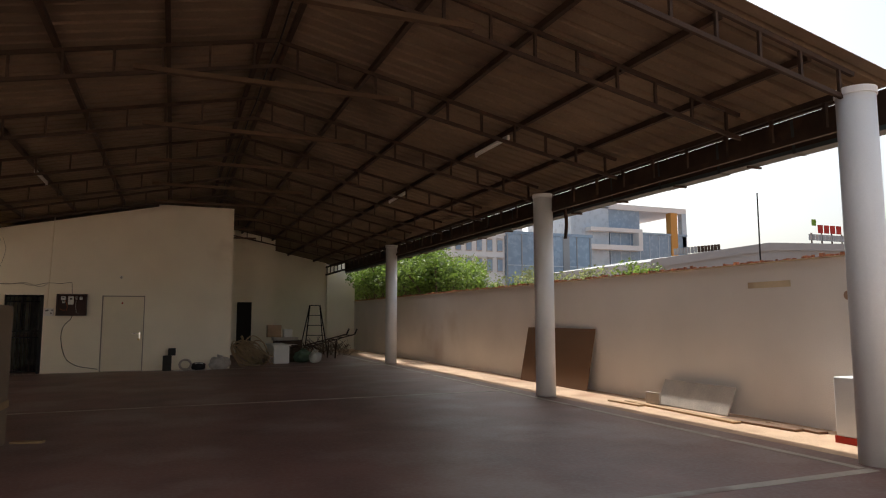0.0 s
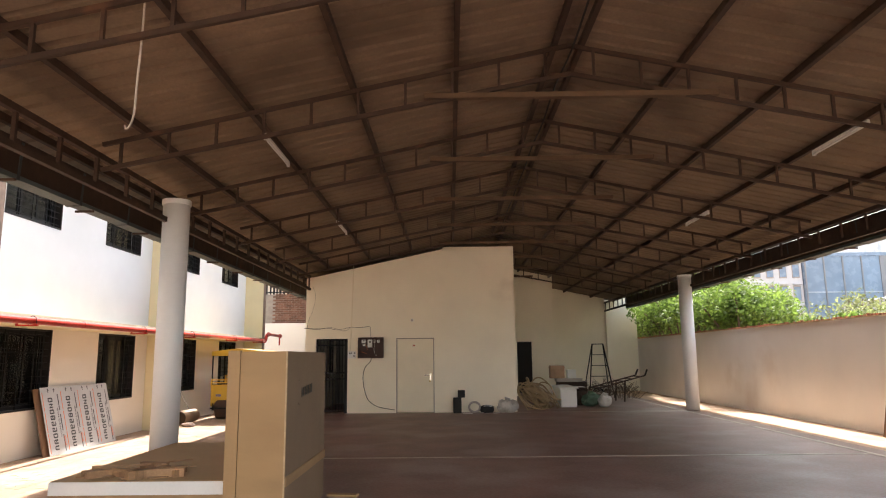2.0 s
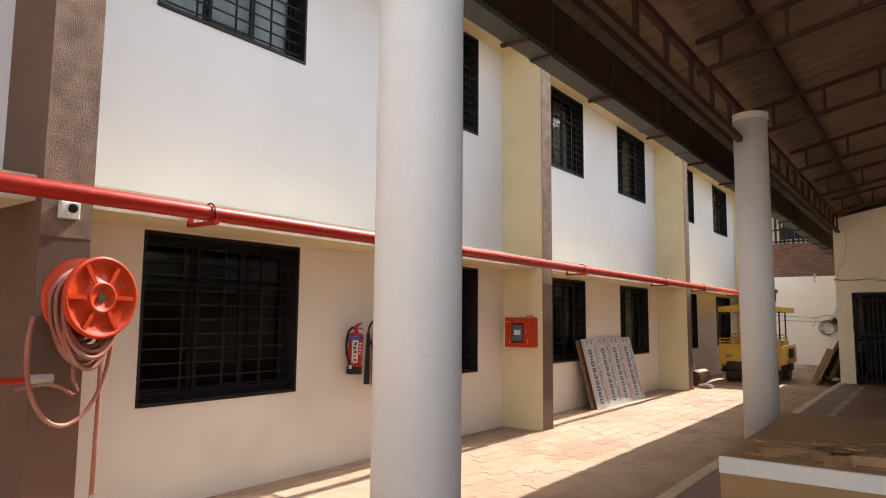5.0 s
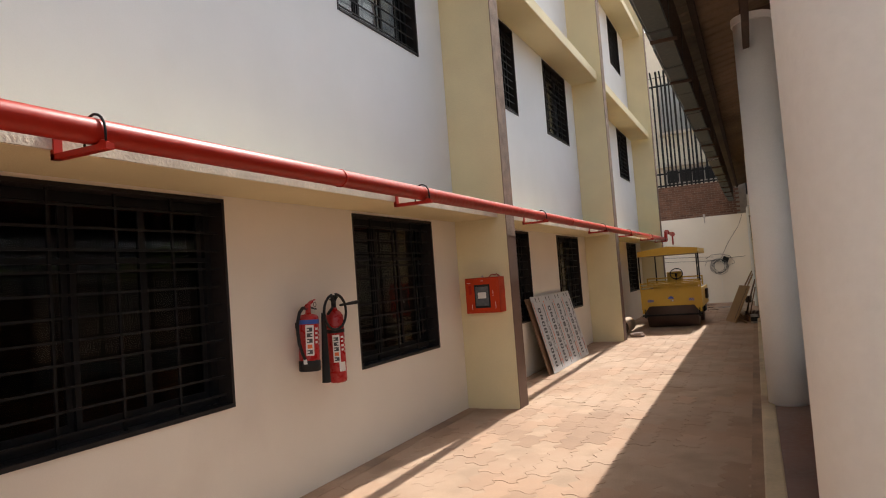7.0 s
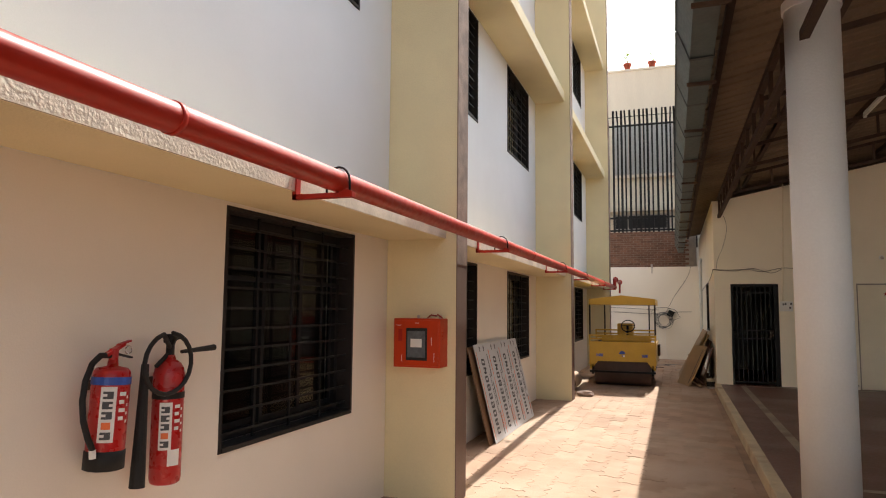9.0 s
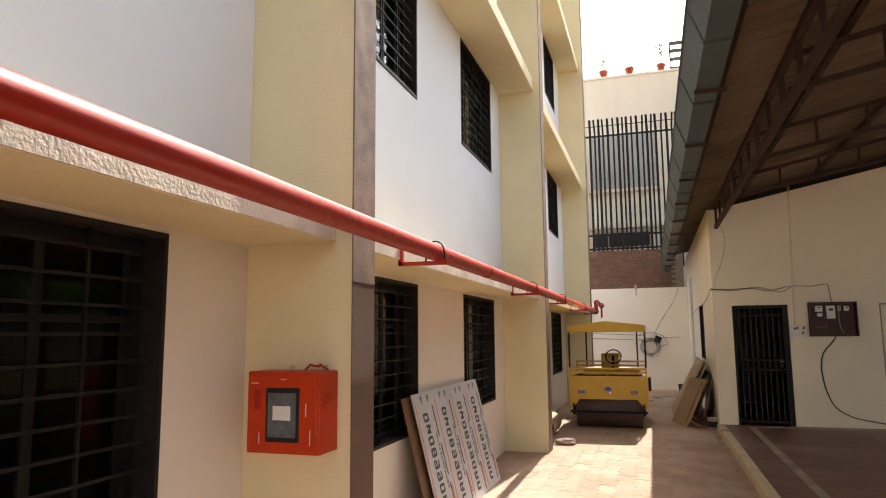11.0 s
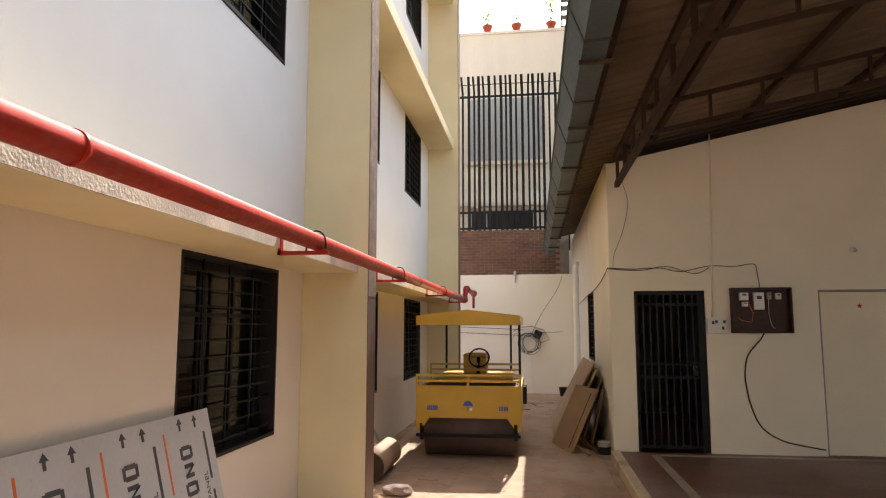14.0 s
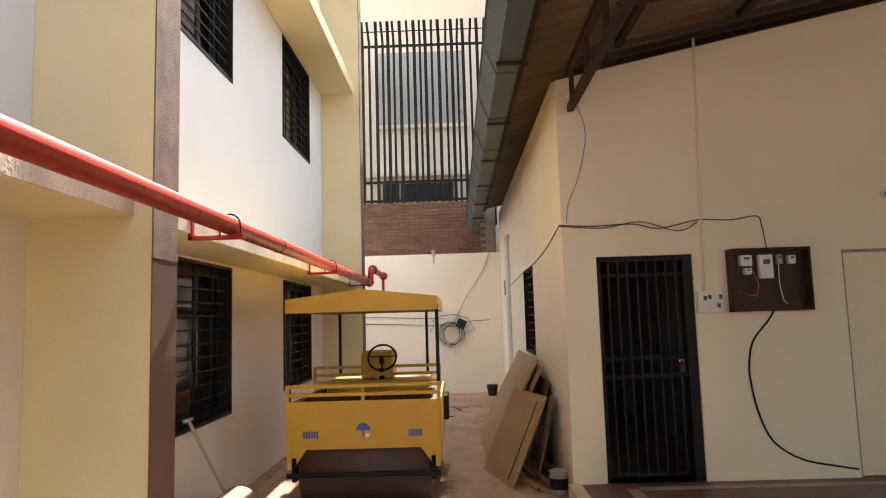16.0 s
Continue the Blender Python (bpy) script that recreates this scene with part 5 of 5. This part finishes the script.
part("torn_sheet", B(0.1, 0.75, -0.06, 0.5, 0.592, 0.6), M_LABEL, wt, "white sheet lying on the lid")
bgm = mat("dirty_plastic_sack", (0.52, 0.52, 0.49), 0.4, vary=0.15, scale=6, fine=40, bump=0.3)


def sack(name, label, at, s, material):
    o = thing(name, label, "sack", at)
    bm = bmesh.new()
    bmesh.ops.create_icosphere(bm, subdivisions=3, radius=0.5)
    for v in bm.verts:
        d = 1 + 0.35 * noise.noise(v.co * 3.1 + Vector(at))
        v.co = Vector((v.co.x * s[0] * d, v.co.y * s[1] * d, max(0, (v.co.z + 0.42) * s[2] * d)))
    smooth(part("bag", bm, material, o))
    part("tied_neck", cyl(bmesh.new(), (0, 0, s[2] * 0.8), (0.03, 0, s[2] * 1.05), 0.05, 8, 0.09), material, o)
    return o


sack("plastic_sack", "pale crumpled plastic sack on the floor", (4.1, 21.7, FL), (0.4, 0.35, 0.4), bgm)
sack("plastic_sack", "dull green sack slumped by the tank", (3.75, 22.1, FL), (0.6, 0.5, 0.42), mat("green_sack", (0.08, 0.14, 0.09), 0.6, vary=0.2, bump=0.3))
sack("plastic_sack", "clear plastic bag slumped against the office wall", (1.0, 19.98, FL), (0.6, 0.32, 0.38), mat("clear_film", (0.42, 0.40, 0.37), 0.3, vary=0.15, scale=8, bump=0.3))
sack("plastic_sack", "dark sack among the scrap", (3.5, 22.6, FL), (0.7, 0.6, 0.45), M_STEEL)
for k, (x, y, z0, w, d, h, mm) in enumerate(((3.3, 25.2, 0, 1.0, 0.7, 0.62, M_STEEL), (3.2, 25.0, 0.622, 0.9, 0.55, 0.12, M_GREYSTONE), (3.0, 25.1, 0.745, 0.5, 0.4, 0.45, M_CARD), (3.6, 25.1, 0.745, 0.3, 0.3, 0.3, M_EDGE))):
    o = thing(("metal_bench", "stone_slab", "carton", "white_tub")[k], ("dark steel bench stacked with scrap", "grey slab lying on the bench", "brown carton standing on the slab", "white tub beside the carton")[k], ("bench", "slab", "carton", "tub")[k], (x, y, FL + z0))
    part("body", B(0, w, 0, d, 0, h, bevel=0.015), mm, o)
    part("lip", B(-0.01, w + 0.01, -0.01, d + 0.01, h * 0.8, h * 0.8 + 0.02), mm, o)

ld = thing("step_ladder", "black steel step ladder standing open", "ladder", (4.95, 26.2, FL))
for s in (-1, 1):
    part("front_stile", bar(bmesh.new(), (s * 0.46, -0.40, 0), (s * 0.2, 0, 1.95), 0.035, 0.035), M_BLACK, ld)
    part("rear_stile", bar(bmesh.new(), (s * 0.50, 0.55, 0), (s * 0.2, 0.04, 1.95), 0.03, 0.03), M_BLACK, ld)
for k in range(4):
    u = (k + 1) / 5
    part("tread", B(-0.45 + 0.26 * u, 0.45 - 0.26 * u, -0.35 + 0.35 * u - 0.04, -0.35 + 0.35 * u + 0.04, 1.95 * u - 0.012, 1.95 * u + 0.012), M_BLACK, ld)
part("top_step", B(-0.2, 0.2, -0.08, 0.12, 1.94, 1.97), M_BLACK, ld)
ct = thing("hand_cart", "dark steel hand cart frame tilted on its handles", "cart", (5.05, 24.0, FL), turn=15)
for s in (-0.3, 0.3):
    part("side_rail", bar(bmesh.new(), (-0.9, s, 0.45), (0.9, s, 0.85), 0.04, 0.04), M_STEEL, ct)
    part("leg", bar(bmesh.new(), (0.1, s, 0.0), (0.15, s, 0.66), 0.035, 0.035), M_STEEL, ct)
    part("handle", bar(bmesh.new(), (0.9, s, 0.85), (1.0, s, 1.05), 0.05, 0.04), M_RUBBER, ct)
for k in range(6):
    u = k / 5
    part("cross_bar", bar(bmesh.new(), (-0.85 + 1.6 * u, -0.3, 0.46 + 0.36 * u), (-0.85 + 1.6 * u, 0.3, 0.46 + 0.36 * u), 0.03, 0.03), M_STEEL, ct)
part("wheel", tube(bmesh.new(), [(-0.7 + 0.22 * math.cos(a), 0, 0.24 + 0.22 * math.sin(a)) for a in [k * 2 * math.pi / 24 for k in range(25)]], 0.02, 8), M_RUBBER, ct)
part("axle", bar(bmesh.new(), (-0.7, -0.3, 0.24), (-0.7, 0.3, 0.24), 0.025, 0.025), M_STEEL, ct)
br = thing("dry_branches", "pile of dry brown branches against the wall", "branches", (5.35, 24.9, FL))
rng = random.Random(5)
bm = bmesh.new()
for k in range(240):
    a, L = rng.uniform(0, 6.3), rng.uniform(0.3, 0.75)
    x, y = rng.uniform(-1.2, 0.6), rng.uniform(-0.5, 0.5)
    p0 = Vector((x, y, 0.02 + 0.35 * rng.random()))
    p1 = p0 + Vector((math.cos(a) * L * 0.5, math.sin(a) * L * 0.3, L * rng.uniform(0.15, 0.7)))
    tube(bm, [p0, (p0 + p1) / 2 + Vector((0.04, 0, 0.05)), p1], 0.007, 4)
part("twigs", bm, M_TWIG, br)
ap = thing("black_appliance", "small black appliance standing by the office wall", "appliance", (-0.36, 19.95, FL))
part("body", B(-0.13, 0.1, -0.1, 0.1, 0, 0.42, bevel=0.02), M_RUBBER, ap)
part("head", B(0.0, 0.2, -0.07, 0.07, 0.42, 0.62, bevel=0.02), M_RUBBER, ap)
rg = thing("metal_ring", "grey metal ring standing by the wall", "ring", (0.1, 19.95, FL))
part("ring", tube(bmesh.new(), [(0.15 * math.cos(a), 0.05 * math.sin(a), 0.16 + 0.13 * math.sin(a)) for a in [k * 2 * math.pi / 20 for k in range(21)]], 0.03, 8), M_GREYSTONE, rg)
vc = thing("fan_housing", "dark round appliance with a pale top on the floor", "appliance", (0.45, 20.0, FL))
smooth(part("base", lathe(bmesh.new(), [(0.16, 0), (0.19, 0.05), (0.19, 0.16), (0.12, 0.2), (0.001, 0.2)], 24), M_RUBBER, vc))
part("top", B(-0.1, 0.12, -0.14, -0.1, 0.12, 0.2), M_PLASTIC, vc)
for k in range(6):
    o = thing("scrap_strip", "pale scrap strip lying by the office wall", "scrap", (-0.1 + 0.2 * k, 19.75 + 0.06 * (k % 3), FL), "scrap by the office", turn=-20 + 17 * k)
    part("strip", B(-0.12, 0.14, -0.02, 0.02, 0, 0.015), M_GREYSTONE if k % 2 else M_LABEL, o)

# ---- things along the boundary wall ----
bb = thing("brown_plywood_sheet", "large brown plywood sheet leaning on the boundary wall", "board", (7.52, 11.25, 0.09))
s = part("sheet", B(-0.018, 0, 0, 2.75, 0, 1.27), M_PLYB, bb)
s.matrix_basis = pose(0, 0, 0, 0, 11, 0)
part("stencil_mark", B(-0.02, -0.018, 2.0, 2.25, 0.55, 0.72), M_INK, s, "faint dark stencil mark")
part("label_sheet", B(-0.02, -0.018, 0.78, 0.88, 0.42, 0.55), M_PLYB, s)
sl = thing("stone_slab", "grey stained stone slab leaning on the wall", "slab", (7.5, 7.55, 0.09))
s = part("slab", B(-0.03, 0, 0, 1.55, 0, 0.45, bevel=0.006), M_GREYSTONE, sl)
s.matrix_basis = pose(0, 0, 0, 0, 24, 0)
sl2 = thing("stone_slab", "small grey stone offcut by the wall", "slab", (7.45, 9.0, 0.09))
part("slab", B(-0.02, 0.02, 0, 0.35, 0, 0.2, bevel=0.005), M_GREYSTONE, sl2)
for x, y, L, w, tn in ((7.1, 7.0, 2.6, 0.14, -3), (7.35, 6.2, 1.2, 0.2, 4), (7.05, 9.0, 0.8, 0.12, 2), (7.45, 5.95, 0.9, 0.16, -6)):
    o = thing("plank", "weathered pale plank lying on the sand", "plank", (x, y, 0.09), "planks by the wall", turn=tn)
    part("plank", B(-w / 2, w / 2, 0, L, 0, 0.03, bevel=0.003), M_MDF if w < 0.15 else M_PLYB, o)
tk = thing("masonry_plinth", "white plastered masonry plinth beside the column", "plinth", (7.1, 4.7, 0.09))
part("body", B(0, 0.69, 0, 0.8, 0.08, 0.77, bevel=0.012), M_COLUMN, tk)
part("base_band", B(-0.01, 0.69, -0.01, 0.81, 0, 0.08), M_RED, tk, "red oxide painted base band")
part("lid_bars", B(0.1, 0.6, 0.05, 0.6, 0.772, 0.80), M_BLACK, tk)
rng = random.Random(14)
bm = bmesh.new()
for k in range(900):
    y = 4 + 28 * k / 900 + rng.random() * 0.03
    s = rng.uniform(0.02, 0.06)
    box(bm, 7.83 + rng.random() * 0.16, 7.83 + rng.random() * 0.16 + s, y, y + s, 2.36, 2.36 + s * rng.uniform(0.6, 1.5))
tagged(part("wall_top_shards", bm, mat("red_brown_shards", (0.24, 0.09, 0.05), 0.8, vary=0.3, piece=0.4)), "broken brick bits set along the wall top", "shards", kind="stuff")
structure("wall_coping", B(7.76, 8.06, -14, 34, 2.36, 2.375), M_KERB, "rough pale mortar coping", "coping")
ob = thing("plaster_scar", "old plaster patch on the boundary wall", "patch", (7.797, 6.6, 2.0))
part("patch", B(-0.006, 0, 0, 0.75, 0, 0.09, bevel=0.002), M_KERB, ob)
ob = thing("plaster_scar", "round dirty mark on the boundary wall", "patch", (7.797, 5.75, 1.85))
part("patch", cyl(bmesh.new(), (0, 0, 0), (-0.006, 0, 0), 0.06, 14), M_SOIL, ob)

# ---- lamps, ropes and lines in the shed ----
M_TUBE = mat("tube_lamp_glass", (0.78, 0.78, 0.76), 0.3, vary=0.03, bump=0)


def tube_light(x, y):
    o = thing("tube_light", "unlit white tube light fixed under a purlin", "lamp", (x, y, roof_z(x) - 0.125), "shed tube lights")
    part("batten", B(-0.018, 0.018, 0, 1.25, 0.0, 0.035), M_PLASTIC, o)
    part("lamp_tube", cyl(bmesh.new(), (0, 0.03, -0.025), (0, 1.22, -0.025), 0.014, 12), M_TUBE, o)
    for y0 in (0.0, 1.21):
        part("end_cap", B(-0.02, 0.02, y0, y0 + 0.04, -0.045, 0.0), M_PLASTIC, o)


for x, y in ((-2.87, 9.2), (-2.87, 14.6), (4.62, 9.0), (4.62, 14.1)):
    tube_light(x, y)
cable("hanging_rope", "pale rope with a hook hanging from the roof", [(-2.93, 6.0, 4.5), (-2.935, 6.0, 4.1), (-2.95, 6.0, 3.75), (-2.955, 6.0, 3.53), (-2.98, 6.0, 3.43), (-3.01, 6.0, 3.40), (-3.02, 6.0, 3.43)], 0.009, M_LINE)
cable("ridge_cable", "black cable sagging along the roof ridge", [(0.88, 4.5 + 1.25 * k, 5.17 - 0.05 * (k % 2) + 0.015 * math.sin(3.7 * k)) for k in range(13)], 0.012, M_RUBBER)
cable("hanging_strip", "dark torn strip hanging from the eave", [(6.49, 10.35, 3.64), (6.54, 10.37, 3.5), (6.55, 10.37, 3.3), (6.54, 10.4, 3.05)], 0.035, M_STEEL)
for nm, bx in (("floor_line", (-4.26, -4.16, 4.4, 20.0)), ("floor_line", (5.88, 5.98, 4.35, 30)), ("floor_line", (-4.15, 5.87, 19.95, 20.05)), ("floor_line", (-4.15, 5.87, 11.75, 11.83)), ("floor_line", (-4.15, 5.98, 4.2, 4.32))):
    structure(nm, B(*bx, FL + 0.0005, FL + 0.0045), M_LINE, "faded cream painted line on the floor", "line")

# ---- distance ----
def far_block(name, label, x0, x1, y0, y1, z1, material, rows=(), cols=0, pane=None):
    o = thing(name, label, "building", (x0, y0, 0))
    part("wall", B(0, x1 - x0, 0, y1 - y0, -0.05, z1), material, o)
    part("roof_edge", B(-0.15, x1 - x0 + 0.15, -0.15, y1 - y0, z1, z1 + 0.35), material, o)
    for za, zb in rows:
        for k in range(cols):
            w = (x1 - x0) / cols
            wi = part("window", B(k * w + w * 0.22, k * w + w * 0.78, -0.08, 0.0, za, zb), M_GREYSTONE, o)
            part("pane", B(k * w + w * 0.26, k * w + w * 0.74, -0.12, -0.08, za + 0.12, zb - 0.12), pane, wi)
            part("shade", B(k * w + w * 0.18, k * w + w * 0.82, -0.45, 0.0, zb + 0.1, zb + 0.2), material, wi)
    return o


M_FARW = mat("far_white_render", (0.72, 0.72, 0.72), 0.8, vary=0.05, scale=0.2, fine=3, bump=0)
M_FARG = mat("far_blue_glass", (0.26, 0.35, 0.46), 0.25, vary=0.12, scale=0.25, fine=1.5, bump=0)
M_FARL = mat("far_pale_glass", (0.48, 0.56, 0.64), 0.3, vary=0.1, scale=0.2, fine=1, bump=0)
M_FARGREY = mat("far_grey_roof", (0.30, 0.31, 0.32), 0.7, vary=0.06, scale=0.2, fine=2, bump=0)
M_FARO = mat("far_orange", (0.55, 0.27, 0.06), 0.6, vary=0.05, bump=0)
far_block("office_block", "white office block with rows of small windows", 25.4, 36.2, 70, 84, 11.4, M_FARW, ((4.0, 5.6), (7.0, 8.6), (9.4, 10.9)), 8, M_FARG)
gb = far_block("glass_annex", "dark blue glass annex beside the white block", 36.3, 48.3, 69.6, 84, 11.6, M_FARG)
for k in range(7):
    part("mullion", B(k * 1.95, k * 1.95 + (0.9 if k == 4 else 0.12), -0.1, 0, 0, 11.6), M_FARGREY, gb)
for z in (3.9, 7.8):
    part("floor_band", B(0, 12, -0.06, 0, z, z + 0.12), M_FARL, gb)
far_block("grey_building", "plain grey building behind the trees", 18, 25.2, 75, 85, 9.0, M_FARGREY, ((5, 6.5),), 4, M_FARG)
far_block("beige_block", "beige stair block rising behind the glass annex", 38, 47, 85, 95, 15.5, M_FARW)
gt2 = far_block("glass_tower", "modern blue glass tower with an open roof frame", 58.7, 66, 90, 104, 19.8, M_FARL)
tw = far_block("glass_offices", "glass offices with white balcony band and orange column", 66.2, 82.2, 90, 104, 15.6, M_FARG)
part("roof_frame", B(-5.2, 16.2, 0, 13, 19.6, 20.5), M_FARW, tw)
part("side_frame", B(15.2, 16.2, 0, 1.0, 0, 19.6), M_FARL, tw)
part("orange_column", B(12.6, 14.0, -0.2, 1.0, 0, 19.6), M_FARO, tw, "orange clad column")
part("upper_floor", B(-5.2, 6.5, 0.5, 10, 15.6, 19.6), M_FARG, tw)
part("balcony_band", B(-4.8, 5.4, -1.6, 0, 12.6, 13.4), M_FARW, tw, "white balcony band")
part("balcony_head", B(-4.8, 5.4, -1.6, 0, 15.6, 16.2), M_FARW, tw)
part("balcony_end", B(4.6, 5.4, -1.6, 0, 13.4, 15.6), M_FARW, tw)
for k in range(8):
    part("mullion", B(k * 2.0, k * 2.0 + 0.12, -0.06, 0, 0, 15.5), M_FARL, tw)
lw = thing("low_factory", "long low grey factory with a roof sign frame", "building", (37, 45, 0))
bm = bmesh.new()
ring = [(0, -0.05), (30, -0.05), (30, 7.6), (24, 8.6), (13.5, 8.3), (0, 6.3)]
va, vb = [bm.verts.new((x, 0, z)) for x, z in ring], [bm.verts.new((x, 20, z)) for x, z in ring]
bm.faces.new(va), bm.faces.new(vb[::-1])
for k in range(6):
    bm.faces.new((va[k], vb[k], vb[(k + 1) % 6], va[(k + 1) % 6]))
part("hall", bm, M_FARGREY, lw)
part("fascia", bar(bmesh.new(), (0, -0.3, 6.1), (13.5, -0.3, 8.1), 0.1, 0.7), M_FARGREY, lw)
part("fascia", bar(bmesh.new(), (13.5, -0.3, 8.1), (24, -0.3, 8.4), 0.1, 0.7), M_FARGREY, lw)
sg = thing("roof_sign", "grey unreadable letter bars on a roof frame", "sign", (39.9, 45.2, 6.9))
for k in range(14):
    part("letter_bar", B(k * 0.38, k * 0.38 + 0.26, 0, 0.1, 0.1 + 0.045 * k, 0.65 + 0.045 * k), M_FARGREY if k < 7 else M_STEEL, sg)
part("frame", bar(bmesh.new(), (0, 0.1, -0.1), (5.4, 0.1, 0.75), 0.08, 0.08), M_STEEL, sg)
sg = thing("roof_sign", "red letter bars above a grey letter row", "sign", (56.8, 45.2, 8.55))
for k in range(4):
    part("letter_bar", B(0.9 + k * 0.85, 1.5 + k * 0.85, 0, 0.1, 1.2, 2.0), M_RED, sg)
for k in range(11):
    part("letter_bar", B(-0.4 + k * 0.46, -0.08 + k * 0.46, 0, 0.1, 0.45, 1.05), M_FARGREY, sg)
for k in range(4):
    part("frame_leg", B(k * 1.4, k * 1.4 + 0.1, 0.1, 0.2, -0.3, 1.2), M_STEEL, sg)
part("crest", B(0.1, 0.6, 0, 0.1, 1.9, 2.5), M_LEAF, sg)
ms = thing("tall_mast", "thin dark lightning mast beyond the boundary wall", "mast", (22.6, 20.5, -0.05))
part("pole", cyl(bmesh.new(), (0, 0, 0), (0, 0, 6.9), 0.045, 10, 0.025), M_BLACK, ms)

# ---- trees beyond the boundary wall ----
def tree(at, h, r, seed, n=1500, thin=False, low=0.5):
    rng = random.Random(seed)
    t = thing("tree", "thin pale bushy tree beyond the wall" if thin else "leafy green tree beyond the boundary wall", "tree", at, "trees beyond the wall")
    bm = bmesh.new()
    tube(bm, [(0, 0, 0), (0.05, 0.03, h * 0.25), (-0.04, 0.05, h * 0.5)], 0.09, 8)
    tips = []
    for k in range(9):
        a, e = k * 2.4, rng.uniform(0.35, 0.95)
        tip = Vector((math.cos(a) * r * e, math.sin(a) * r * e, h * rng.uniform(low, 0.92)))
        tube(bm, [(0, 0.03, h * (0.2 + 0.03 * k)), tip * 0.5 + Vector((0, 0, h * 0.2)), tip], 0.035, 5)
        tips.append(tip)
    part("trunk", bm, M_TWIG, t)
    bm = bmesh.new()
    for tip in tips + [Vector((0, 0, h * 0.85)), Vector((0.3 * r, 0, h * 0.7)), Vector((-0.3 * r, 0.2, h * 0.68))]:
        c = r * rng.uniform(0.36, 0.6)
        leaves(bm, rng, tip, (c, c, c * 0.75), n // (9 if thin else 4), 0.14)
    part("crown", bm, M_LEAF2 if thin else M_LEAF, t)


M_LEAF2 = mat("pale_leaf", (0.2, 0.23, 0.09), 0.7, vary=0.3, scale=1.5, fine=20, bump=0, piece=0.4)
let_through(M_LEAF2, 0.5)
for k, (x, y, h, r, n, thin) in enumerate(((9.2, 36, 4.0, 1.6, 1500, False), (10.8, 34, 4.1, 1.6, 1600, False), (12.6, 35, 4.3, 1.5, 1600, False), (14.4, 34.5, 5.1, 2.0, 2200, False), (12.0, 27, 3.6, 1.3, 1500, False), (10.4, 25, 3.2, 1.1, 1200, False), (13.2, 24, 3.5, 1.4, 1000, True), (14.2, 21, 3.6, 1.2, 800, True),
                                               (15.2, 18.5, 3.7, 1.1, 900, False), (8.6, 33, 4.0, 1.3, 900, True), (18.5, 33, 4.6, 1.6, 900, True), (15.6, 26, 4.0, 1.4, 1000, True), (17.5, 15.5, 3.0, 0.9, 500, True), (11.5, 22, 3.0, 0.9, 700, False))):
    tree((x, y, -0.05), h, r, 40 + k, n, thin)
for k, (x, y, h) in enumerate(((9.1, 23.4, 4.2), (9.0, 26.0, 4.7), (9.0, 28.8, 4.6), (9.1, 31.6, 4.4))):
    tree((x, y, -0.05), h, 1.7, 70 + k, 2300, False, 0.68)

# ---- bricks above the end wall ----
bw = structure("wall_brick", B(-10, -4.75, 29.16, 29.4, 3.0, 4.36), M_MORTAR, "old red brick wall above the white end wall", "wall")
me = mesh_of("brick", B(-0.108, 0.108, -0.012, 0.012, -0.034, 0.034, bevel=0.0), M_BRICK)
rng = random.Random(2)
for r in range(16):
    for c in range(13):
        x = -7.95 + c * 0.228 + (0.114 if r % 2 else 0)
        b = new("brick", me)
        b.matrix_basis = pose(x, 29.153 + rng.uniform(-0.004, 0.004), 3.16 + r * 0.078, 0, 0, rng.uniform(-1, 1))
        b.parent = bw

# ---- interlocking pavers of the lane ----
PL, PW, AMP = 0.40, 0.20, 0.03


def paver_outline(gap=0.0014):
    """One wavy paver: two waves along its length, one across its ends."""
    pts = [(-PL / 2 + PL * k / 12, -PW / 2) for k in range(12)] + [(PL / 2, -PW / 2 + PW * k / 6) for k in range(6)]
    pts += [(-u, -v) for u, v in pts]
    out = []
    for u, v in pts:
        w = (u + AMP * math.sin(2 * math.pi * v / PW), v + AMP * math.sin(4 * math.pi * u / PL))
        out.append((w[0] * (1 - gap / PL * 2), w[1] * (1 - gap / PW * 2)))
    return out


OUTLINE = paver_outline()
TOP = [(x * 0.991, y * 0.983) for x, y in OUTLINE]


def paver_faces(cx, cy, dz):
    n = len(OUTLINE)
    vs = [(cx - y, cy + x, -0.012) for x, y in OUTLINE] + [(cx - y, cy + x, -0.003 + dz) for x, y in OUTLINE] + [(cx - y, cy + x, dz) for x, y in TOP]
    fs = []
    for b in (0, n):
        for k in range(n):
            j = (k + 1) % n
            fs.append((b + k, b + j, b + n + j, b + n + k))
    fs.append(tuple(range(2 * n, 3 * n)))
    return vs, fs


path = bpy.data.objects["path_bed"]
v, fc = paver_faces(0, 0, 0)
me = bpy.data.meshes.new("paver")
me.from_pydata(v, [], fc)
me.materials.append(M_PAVER)
rng = random.Random(6)
verts, faces, near = [], [], 0
for i in range(15):
    for j in range(71):
        x = -7.72 + i * PW
        y = 0.6 + j * PL + (PL / 2 if i % 2 else 0)
        dz = rng.uniform(-0.003, 0.003)
        if 9.5 < y < 13.2 and -7.3 < x < -5.2 and near < 300:
            near += 1
            p = new("paver", me)
            p.matrix_basis = pose(x, y, dz)
            p.parent = path
        else:
            v, fc = paver_faces(x, y, dz)
            n = len(verts)
            verts += v
            faces += [tuple(q + n for q in f) for f in fc]
me = bpy.data.meshes.new("paver_field")
me.from_pydata(verts, [], faces)
me.materials.append(M_PAVER)
pf = new("paver_field", me)
pf.parent = path
tagged(pf, "weathered interlocking concrete pavers", kind="stuff")
